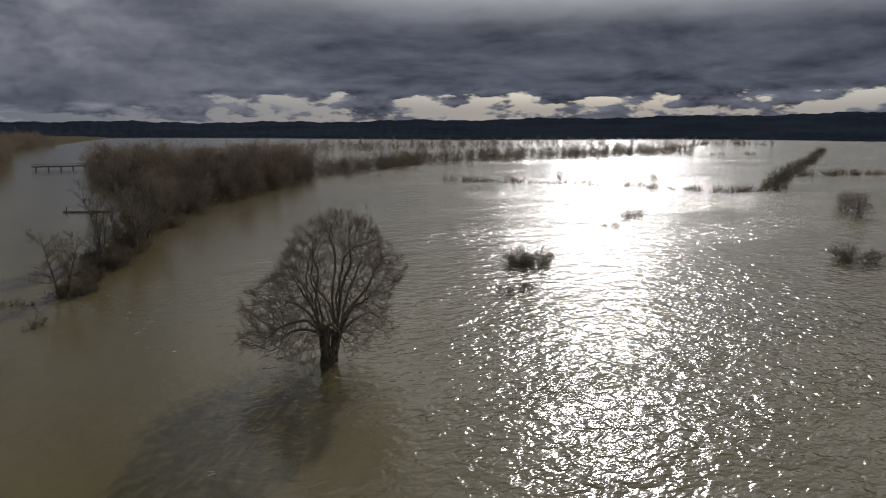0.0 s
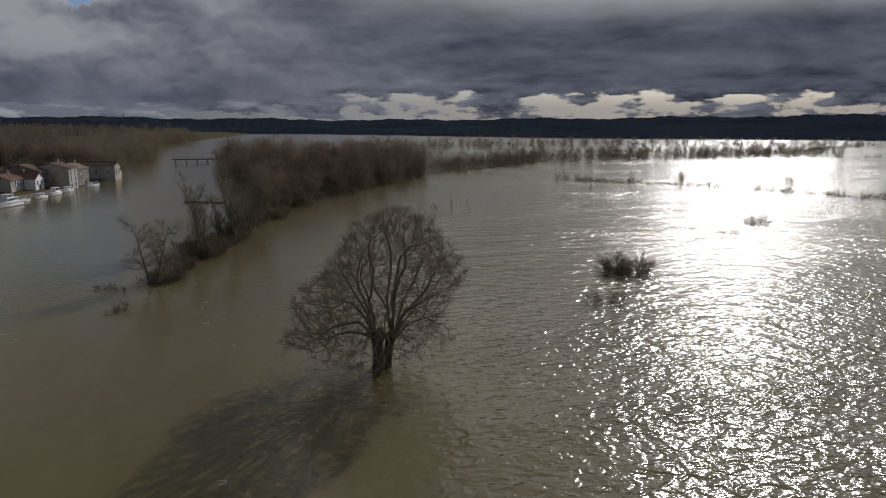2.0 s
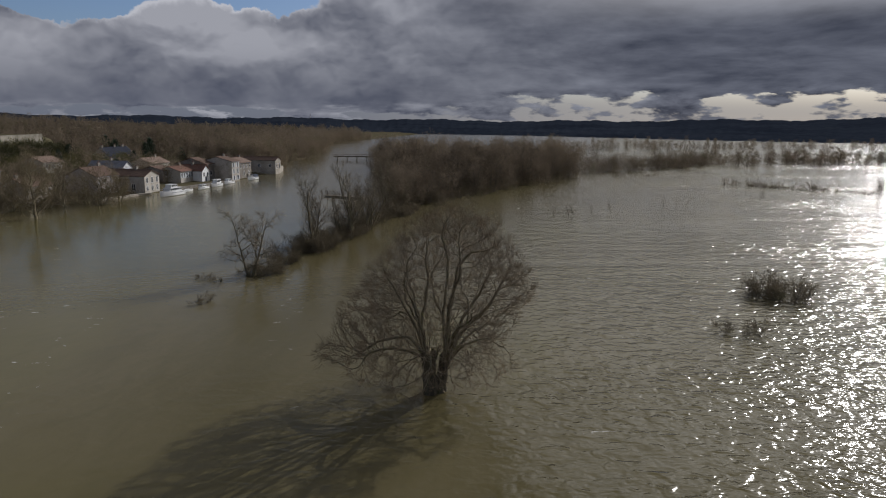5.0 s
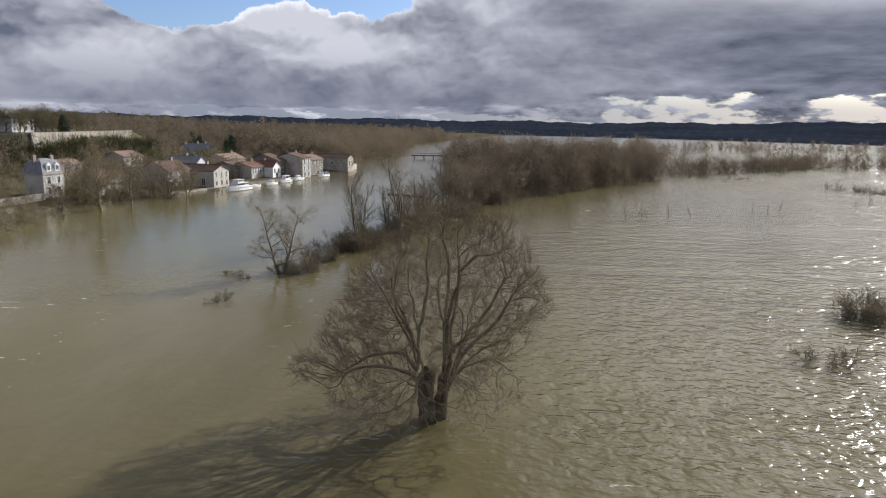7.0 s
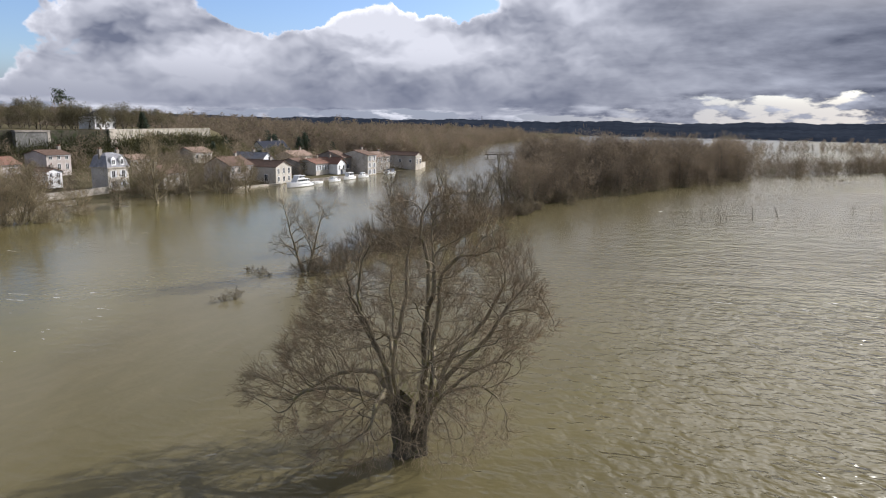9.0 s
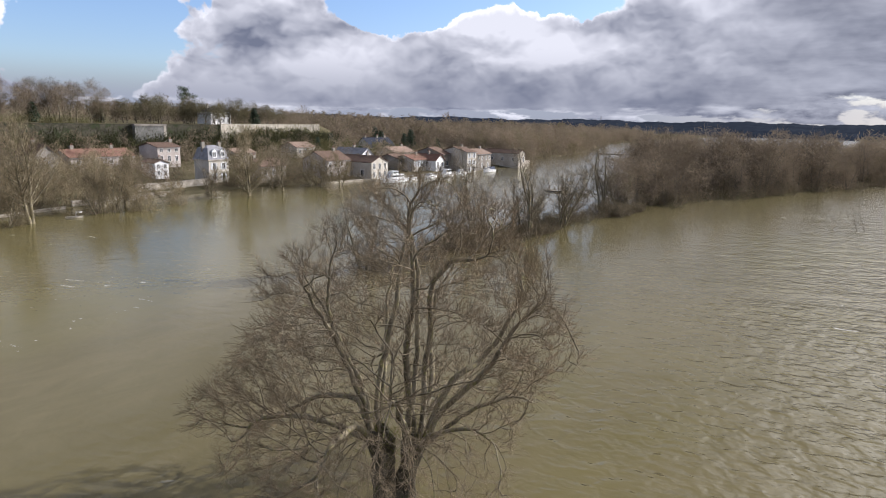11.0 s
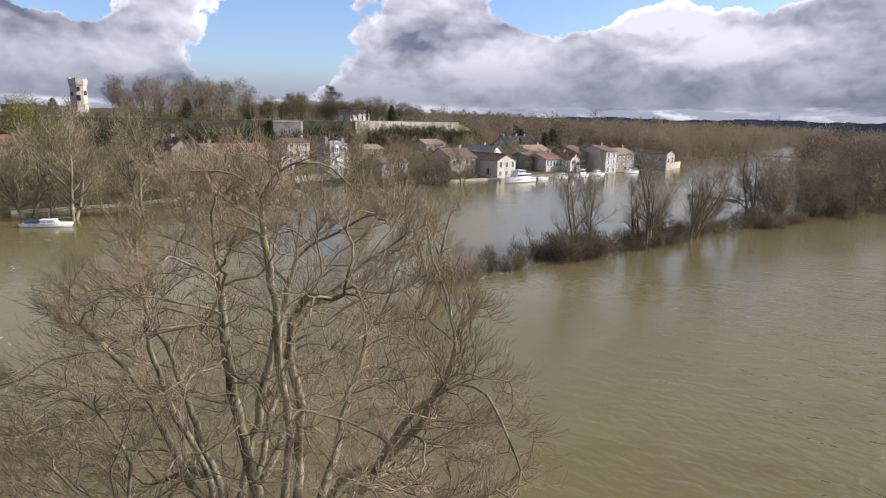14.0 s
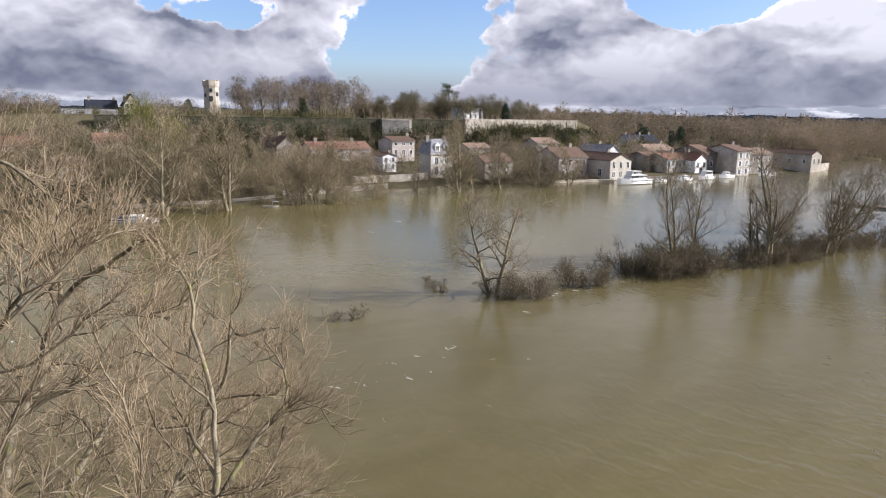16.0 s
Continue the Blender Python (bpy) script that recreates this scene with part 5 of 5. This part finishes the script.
def castle():
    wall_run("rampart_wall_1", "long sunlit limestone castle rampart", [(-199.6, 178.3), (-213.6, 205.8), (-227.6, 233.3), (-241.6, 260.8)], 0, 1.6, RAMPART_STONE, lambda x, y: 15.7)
    wall_run("rampart_wall_2", "ivy-dark castle rampart with shade put into its colour", [(-204, 60), (-201, 100), (-200, 120), (-199.6, 145), (-199.7, 178.3)], 0, 1.6, SHADED_IVY_WALL, lambda x, y: 15.3)
    b = thing("bastion", pose(-199.4, 150.5, 0), "square grey stone bastion jutting from the rampart", "bastion")
    part("wall", boxes((-3, 2.4, -5.6, 5.0, 3.0, 14.9)), DARK_STONE, b)
    part("parapet", boxes((-3, 2.6, -5.8, -5.3, 14.9, 15.5), (-3, 2.6, 4.7, 5.2, 14.9, 15.5), (2.1, 2.6, -5.3, 4.7, 14.9, 15.5)), GREY_WALL, b)
    part("quoin", boxes((2.0, 2.5, 4.3, 5.1, 3.0, 14.896)), LIME, b, "pale dressed corner stones")
    c = thing("corner_buttress", pose(-199.2, 178.6, 0, 0, 0, 14), "pale stepped corner buttress of the rampart", "buttress")
    for i in range(4):
        part("buttress_stage", boxes((-1.2, 1.6 - i * 0.35, -1.4, 1.4, 3.5 + i * 3.1, 3.5 + (i + 1) * 3.1 - 0.004)), LIME, c)
    t = thing("ruined_tower", pose(-321, 109, 13.5), "ruined octagonal stone tower with a flared top", "tower")
    bm = bmesh.new()
    n, prof = 8, [(3.9, -1), (3.75, 3.0), (3.55, 7), (3.45, 14.6), (3.85, 15.6), (3.95, 16.8), (3.95, 18.0), (3.2, 18.0), (3.2, 16.9)]
    rings = [[bm.verts.new((r * math.cos(math.tau * (k + 0.5) / n), r * math.sin(math.tau * (k + 0.5) / n), z - (0.5 * math.sin(k * 2.3) if z > 17.5 else 0))) for k in range(n)] for r, z in prof]
    for a, b2 in zip(rings[:-1], rings[1:]):
        for k in range(n):
            bm.faces.new((a[k], a[(k + 1) % n], b2[(k + 1) % n], b2[k]))
    bm.faces.new(rings[-1])
    part("tower_wall", bm, LIME, t)
    # openings aren't cut: near-black boxes stand for the shade inside them
    for az, z, w, h in ((-10, 12.6, 1.2, 1.7), (-12, 8.4, 1.6, 2.4), (40, 10.8, 1.2, 1.8), (-60, 10.4, 1.0, 1.6)):
        bm = boxes((3.25, 3.62, -w / 2, w / 2, z, z + h))
        bmesh.ops.transform(bm, matrix=Matrix.Rotation(radians(az), 4, "Z"), verts=bm.verts)
        part("dark_opening_panel", bm, GLASS, t, "dark panel standing for the shade in an empty window")
    bm = boxes((2.6, 6.6, -1.5, 4.5, -1.0, 3.4))
    part("ruined_wall", bm, RAMPART_STONE, t, "broken pale wall at the foot")


village()
castle()
wall_run("garden_wall_1", "low pale garden wall above the flooded bank", [(-121.5, 93), (-124, 104), (-127.5, 118)], 1.0, 0.4, LIME)
wall_run("garden_wall_2", "stone terrace wall holding up gardens", [(-133.5, 112), (-135, 124), (-137.5, 133)], 1.5, 0.45, LIME)
wall_run("garden_wall_3", "bank wall half drowned by the flood", [(-113.5, 62), (-114.6, 72), (-115.2, 80), (-120, 91)], 0.35, 0.5, LIME)
wall_run("quay_wall_1", "stone quay edge in front of the houses", [(-127.5, 164), (-126.5, 178), (-125, 182)], 0.5, 0.7, LIME)
wall_run("quay_wall_2", "stone quay edge beside the moorings", [(-126, 193), (-126.2, 212), (-126.2, 230)], 0.7, 0.8, GREY_WALL)
wall_run("quay_wall_3", "low sunlit wall running on past the warehouse", [(-131.5, 277), (-134, 284), (-136.5, 291)], 1.6, 0.5, LIME, lambda x, y: 2.3)


# ---- boats, bridge and pontoon ----
def hull_mesh(length, beam, height, sheer=0.35):
    bm = bmesh.new()
    n, rings = 13, []
    for i in range(n):
        f = i / (n - 1)
        half = beam / 2 * (1 - max(0, (f - 0.45) / 0.55) ** 2.2) * (0.86 + 0.14 * min(1, f * 4))
        top = height * (1 + sheer * f * f)
        x = length * (f - 0.5)
        rake = 0.05 * length * max(0, f - 0.85) / 0.15
        rings.append([bm.verts.new(p) for p in ((x - rake, -half * 0.55, -0.35), (x, -half * 0.95, 0.15), (x + rake * 0.4, -half, top), (x + rake * 0.4, -half * 0.9, top), (x, -half * 0.9, top - 0.12),
                                                (x, half * 0.9, top - 0.12), (x + rake * 0.4, half * 0.9, top), (x + rake * 0.4, half, top), (x, half * 0.95, 0.15), (x - rake, half * 0.55, -0.35))])
    for a, b in zip(rings[:-1], rings[1:]):
        for k in range(10):
            bm.faces.new((a[k], a[(k + 1) % 10], b[(k + 1) % 10], b[k]))
    bm.faces.new(rings[0])
    bm.faces.new(rings[-1][::-1])
    bmesh.ops.remove_doubles(bm, verts=bm.verts, dist=0.003)
    return bm


def cabin(bm, x0, x1, half, z0, z1, rake=0.5):
    lo = [bm.verts.new(p) for p in ((x0, -half, z0), (x1, -half * 0.85, z0), (x1, half * 0.85, z0), (x0, half, z0))]
    hi = [bm.verts.new(p) for p in ((x0 + 0.1, -half * 0.9, z1), (x1 - rake, -half * 0.75, z1), (x1 - rake, half * 0.75, z1), (x0 + 0.1, half * 0.9, z1))]
    bm.faces.new(lo[::-1])
    bm.faces.new(hi)
    for i in range(4):
        bm.faces.new((lo[i], lo[(i + 1) % 4], hi[(i + 1) % 4], hi[i]))


def boat(label, x, y, turn, length, beam, height, paint=None, cabins=(), mast=0.0, canopy=None, name="motor_boat"):
    paint = paint or WHITE
    b = thing(name, pose(x, y, 0.05, 0, 0, turn), label, "boat", "moored boats")
    part("hull", hull_mesh(length, beam, height), paint, b, smooth=False)
    part("rubbing_strake", boxes((-length * 0.48, length * 0.2, -beam / 2 * 1.02, -beam / 2 * 0.97, height * 0.72, height * 0.8), (-length * 0.48, length * 0.2, beam / 2 * 0.97, beam / 2 * 1.02, height * 0.72, height * 0.8)), NAVY, b)
    for x0, x1, half, z0, z1 in cabins:
        bm = bmesh.new()
        cabin(bm, x0, x1, half, z0, z1)
        c = part("cabin", bm, WHITE, b)
        n = max(1, int((x1 - x0) / 0.9))
        for s in (-1, 1):
            for i in range(n):
                a = x0 + 0.2 + i * (x1 - x0 - 0.6) / n
                zm = (z0 + z1) / 2
                part("cabin_window", boxes((a, a + 0.55, *sorted((s * half * 0.86, s * (half * 0.97))), zm - 0.05, z1 - 0.18)), GLASS, c)
        part("cabin_roof", boxes((x0 - 0.1, x1 - 0.35, -half, half, z1, z1 + 0.07)), WHITE, c)
    if canopy:
        x0, x1, z0, z1 = canopy
        bm = bmesh.new()
        cabin(bm, x0, x1, beam * 0.42, z0, z1, 0.3)
        part("canopy", bm, NAVY, b, "dark blue canvas cover")
    rail = [(np.array([[[length * 0.1, s * beam * 0.42, height + 0.1], [length * 0.1, s * beam * 0.42, height + 0.75], [length * 0.33, s * beam * 0.3, height * 1.2 + 0.7], [length * 0.48, 0.02 * s, height * 1.3 + 0.65]]]), np.full((1, 4), 0.03), 5) for s in (-1, 1)]
    part_me = quads_mesh("rail", *tube_arrays(rail))
    link_mesh("rail", part_me, METAL, b)
    if mast:
        link_mesh("mast", quads_mesh("mast", *tube_arrays([(np.array([[[0.3, 0, height], [0.3, 0, height + mast]]]), np.array([[0.06, 0.035]]), 6)])), METAL, b)
    return b


boat("large white river cruiser moored at the quay", -118, 182.3, -88, 11.0, 3.4, 1.25, None, [(-3.6, 2.4, 1.35, 1.2, 2.3), (-1.6, 1.6, 1.2, 2.35, 3.3)], mast=0.0, name="river_cruiser")
boat("small white open boat tied to the quay", -120.6, 194.5, -80, 4.6, 1.7, 0.65)
boat("white day boat with a low cabin", -120.8, 203, -84, 6.0, 2.2, 0.8, None, [(-1.2, 1.6, 0.75, 0.75, 1.5)])
boat("white cabin boat with a tall wheelhouse", -122.2, 213.2, -82, 7.0, 2.5, 0.9, None, [(-2.2, 1.4, 0.95, 0.85, 2.3)])
boat("white launch moored bow to stern", -123.6, 223.5, -86, 6.0, 2.1, 0.8, None, [(-0.8, 1.4, 0.7, 0.75, 1.7)])
boat("cabin boat under a dark blue canvas cover", -124.8, 242.5, -88, 7.2, 2.5, 0.9, None, [(0.2, 2.2, 0.8, 0.85, 1.5)], canopy=(-3.0, 0.2, 0.8, 1.9))
boat("white sailing boat moored beside drowned trees", -97.2, 65.0, 62, 7.0, 2.2, 0.5, None, [(-0.8, 1.6, 0.75, 0.5, 0.95)], mast=2.2, canopy=(-2.8, -0.9, 0.5, 0.85), name="sailing_boat")
boat("small grey dinghy moored under the bank", -106.6, 87.2, 78, 2.8, 1.1, 0.22, GREY_WALL, name="dinghy")


def footbridge():
    b = thing("footbridge", pose(-138, 400.2, 0, 0, 0, 19.5), "low dark footbridge across the river", "bridge")
    part("deck", boxes((-17, 17, -1.2, 1.2, 1.7, 2.3)), WOOD, b)
    for x in (-15, -9, -3, 3, 9, 15):
        part("pier", boxes((x - 0.35, x + 0.35, -1.0, 1.0, -2.5, 1.696)), GREY_WALL, b)
    for s in (-1.1, 1.1):
        part("rail", boxes((-17, 17, s - 0.05, s + 0.05, 3.2, 3.32), *[(x - 0.05, x + 0.05, s - 0.04, s + 0.04, 2.3, 3.2) for x in range(-16, 17, 4)]), WOOD, b)


def pontoon():
    b = thing("pontoon", pose(-67, 195, 0, 0, 0, -4), "dark timber pontoon lying low in the river", "pontoon")
    part("deck", boxes((-6.5, 6.5, -0.7, 0.7, 0.12, 0.42)), WOOD, b)
    for x in (-5, 0, 5):
        part("float", boxes((x - 1.0, x + 1.0, -0.65, 0.65, -0.2, 0.116)), METAL, b)
    for x in (-6, 6):
        part("mooring_post", boxes((x - 0.12, x + 0.12, 0.72, 0.96, -2.5, 1.6)), WOOD, b)


footbridge()
pontoon()


def far_works():
    f = thing("far_factory", pose(-1640, 2790, 30, 0, 0, 20), "long white factory building on the far ridge", "factory")
    part("wall", boxes((-45, 45, -15, 15, -8, 12)), WHITE, f)
    part("roof", boxes((-46, 46, -16, 16, 12.004, 13)), ZINC, f)
    m = thing("far_mast", pose(-1373, 3000, 20), "thin dark mast on the far ridge", "mast")
    link_mesh("mast_pole", quads_mesh("mast", *tube_arrays([(np.array([[[0, 0, 0], [0, 0, 20], [0, 0, 46.0]]]), np.array([[2.2, 1.8, 1.4]]), 6)])), GREY_WALL, m)


far_works()

# ---- trees along the village bank ----
for me, x, y, h, base in ((PLANE[0], -101.5, 68.6, 16.5, 13), (PLANE[1], -105.4, 80.3, 17.0, 13), (PLANE[2], -107.5, 64, 14, 13), (BUSHY[0], -103.9, 75, 8.5, 8), (BUSHY[0], -107.8, 93.4, 9.5, 8), (BUSHY[1], -108.3, 97.1, 10.3, 8),
                          (BUSHY[0], -109.0, 100.9, 7.5, 8), (PLANE[1], -112.8, 95.2, 11, 13), (BUSHY[1], -111.6, 110.6, 6.5, 8), (ISLAND[1], -115.1, 120.3, 7.5, 11), (PLANE[0], -116.3, 130.9, 15.2, 13), (ISLAND[1], -119.3, 143.4, 12, 11), (BUSHY[0], -121.1, 155.6, 10.8, 8),
                          (PLANE[2], -122.1, 164.7, 9.5, 13), (BUSHY[1], -124.3, 157.6, 10.4, 8), (BUSHY[1], -129, 146, 10.5, 8), (BUSHY[0], -131, 139.5, 11.6, 8), (BUSHY[1], -119.6, 112.5, 7.0, 8), (PLANE[1], -113, 99.4, 11.2, 13),
                          (BUSHY[0], -118, 60, 13, 8), (BUSHY[1], -121, 72, 11.5, 8), (BUSHY[0], -124, 84, 11, 8), (BUSHY[1], -128, 50, 13, 8), (PLANE[0], -117, 52, 15, 13), (BUSHY[1], -133, 92, 9, 8), (BUSHY[0], -127, 78, 9, 8), (PLANE[2], -136, 66, 12, 13)):
    plant("bank_tree", me, x, y, min(float(land(x, y)), 0.3) if x > -126 else float(land(x, y)), h / base * 1.08, rnd.random() * 360, "bare tree on the flooded village bank", "tree", "trees on the village bank")
plant("willow", WILLOW, -165, 70.5, 3.0, 1.3, 30, "tall yellow-green willow above the upstream bank", "tree")
plant("willow", WILLOW, -157, 76, 3.0, 0.9, 140, "yellow-green willow beside a taller one", "tree")
for x, y in ((-125.6, 241.5), (-126.0, 245), (-126.6, 248.6), (-127.2, 252)):
    plant("pollard_tree", POLLARD, x, y, 0.2, 1.0, y * 50, "small dark pollard with knobbly fists on the quay", "tree", "quay pollards")
plant("conifer", CONIFER[1], -317, 98, 14.0, 1.0, 0, "round dark evergreen beside the ruined tower", "tree", "castle terrace trees")
plant("conifer", CONIFER[1], -318, 91, 14.0, 0.75, 60, "round dark evergreen beside the ruined tower", "tree", "castle terrace trees")
for x, y, h in ((-118, 66, 2.5), (-119, 74, 3), (-117, 70, 2), (-121, 88, 3), (-123, 96, 2.5), (-126, 101, 3), (-132, 150, 3.5), (-133, 155, 3), (-131, 166, 3.5), (-130, 172, 2.8), (-130.5, 148, 3.0), (-136, 140, 3), (-146, 152, 3.2), (-133.5, 160, 4.0), (-128.5, 176, 3.0)):
    shrub(x, y, float(land(x, y)) - 0.1, h, "brown leafless shrub in a riverside garden", "garden shrubs")

# trees on the castle terrace
terrace = random.Random(12)
for i in range(58):
    y = 106 + 96 * (i + terrace.random()) / 58
    x = -222 - 34 * terrace.random()
    if -236 < x < -226 and 190 < y < 207:
        continue
    tall = 14.5 if y < 152 else 12.0
    k = terrace.random()
    if k < 0.09:
        plant("conifer", CONIFER[1], x, y, 15.0, terrace.uniform(0.75, 1.05), terrace.random() * 360, "dark evergreen among the terrace trees", "tree", "castle terrace trees")
    else:
        plant("terrace_tree", (PARK + PARK[:2] if y < 152 else TERRACE + FAR_MESH[:1])[terrace.randrange(5)], x, y, 15.0, tall / 12.5 * terrace.uniform(0.66, 1.14), terrace.random() * 360, "tall bare tree on the castle terrace", "tree", "castle terrace trees")
for x, y, h in ((-222, 205, 8.5), (-228, 212, 10), (-226, 188, 10), (-224, 183, 9.5), (-236, 222, 9), (-220, 199, 8.5), (-222, 193, 10), (-224, 202, 11), (-219, 189, 9), (-223, 197, 10.5), (-215, 186, 8.5), (-228, 183, 11.5), (-226, 218, 9.5), (-231, 225, 8.5), (-240, 214, 11), (-232, 230, 8)):
    plant("terrace_tree", TERRACE[terrace.randrange(4)], x, y, 15.0, h / 11, terrace.random() * 360, "low round bare tree behind the rampart", "tree", "castle terrace trees")
plant("umbrella_pine", PINE, -286, 216, 15.5, 1.12, 0, "tall pine with a dark clump on a bare trunk", "tree")
plant("conifer", CONIFER[1], -222, 209, 15.0, 0.85, 0, "round dark yew behind the rampart", "tree", "castle terrace trees")
for x, y, k, s in ((-216, 276, 1, 0.9), (-206, 286, 0, 0.8), (-228, 292, 1, 1.1), (-214, 300, 0, 1.0), (-176, 240, 1, 0.7), (-158, 208, 1, 0.75), (-201, 233, 1, 0.7), (-188, 214, 1, 0.6), (-240, 300, 0, 1.1), (-198, 302, 1, 0.8)):
    plant("conifer", CONIFER[k], x, y, float(land(x, y)) - 0.2, s, 0, "dark evergreen on the slope behind the houses", "tree", "evergreens on the slope")


def slope_scrub(r):
    x, y = r.uniform(-198, -142), r.uniform(40, 262)
    return (x, y) if float(land(x, y)) > 2.6 else None


def village_trees(r):
    x, y = r.uniform(-215, -138), r.uniform(45, 320)
    wall_x = np.interp(y, [q[1] for q in RAMPART], [q[0] for q in RAMPART])
    return (x, y) if x > wall_x + 3 and not (x < -150 and 226 < y < 290) and not (-172 < x and 126 < y < 145) else None


def town_trees(r):
    x, y = r.uniform(-340, -170), r.uniform(-10, 110)
    f = (y - 61) / (11 - x)
    return (x, y) if not 0.12 < f < 0.19 and not -0.045 < f < 0.06 else None


def rampart_foot(r):
    y = r.uniform(58, 262)
    wall_x = np.interp(y, [q[1] for q in RAMPART], [q[0] for q in RAMPART])
    return wall_x + r.uniform(1.5, 16), y


def terrace_rim(r):
    y = r.uniform(40, 140)
    return np.interp(y, [q[1] for q in RAMPART], [q[0] for q in RAMPART]) - 5 - 45 * r.random() ** 1.5, y


def yard(r):
    y = r.uniform(100, 262)
    x = np.interp(y, SHORE_Y, SHORE_X) - r.uniform(1, 34)
    return (x, y) if not (183 < y < 225 and x > -136) else None


def sunny_foot(r):
    y = r.uniform(180, 262)
    return np.interp(y, [q[1] for q in RAMPART], [q[0] for q in RAMPART]) + r.uniform(1.5, 6), y


def bank_brush(r):
    y = r.uniform(38, 112)
    return np.interp(y, SHORE_Y, SHORE_X) - r.uniform(-4, 30), y


scattered("rampart_ivy", "dark ivy and thicket climbing against the rampart", mass(300, 25, rampart_foot, 0.9, 1.9, 0.2), THICKET, IVY)
scattered("terrace_hedge", "rough hedge along the top of the rampart", mass(130, 29, terrace_rim, 0.4, 0.75, 0.2), THICKET, SCRUB)
scattered("rampart_brambles", "olive brambles hanging over the foot of the castle wall", mass(130, 27, sunny_foot, 1.1, 1.85, 0.2), THICKET, SCRUB)
scattered("bank_brush", "tangled brown brush along the upstream bank", mass(75, 26, bank_brush, 0.5, 0.95), FAR_LIGHT, TWIG_BANK)
scattered("slope_scrub", "brown and olive scrub below the rampart", mass(360, 21, slope_scrub, 0.45, 1.15, 0.2), THICKET, SCRUB)
scattered("garden_trees", "bare garden trees among the houses", mass(190, 22, village_trees, 0.5, 0.9), THIN, TWIG_FAR)
scattered("yard_trees", "bare bushy trees in yards between the houses", mass(120, 28, yard, 0.38, 0.7), THIN, TWIG_FAR)
scattered("town_trees", "bare trees around the upper town", mass(130, 23, town_trees, 0.45, 0.8), THIN, TWIG_FAR)
scattered("meadow_trees", "bare willows round the flooded meadow", mass(40, 24, meadow_rim, 0.5, 0.8), THIN, TWIG_FAR)
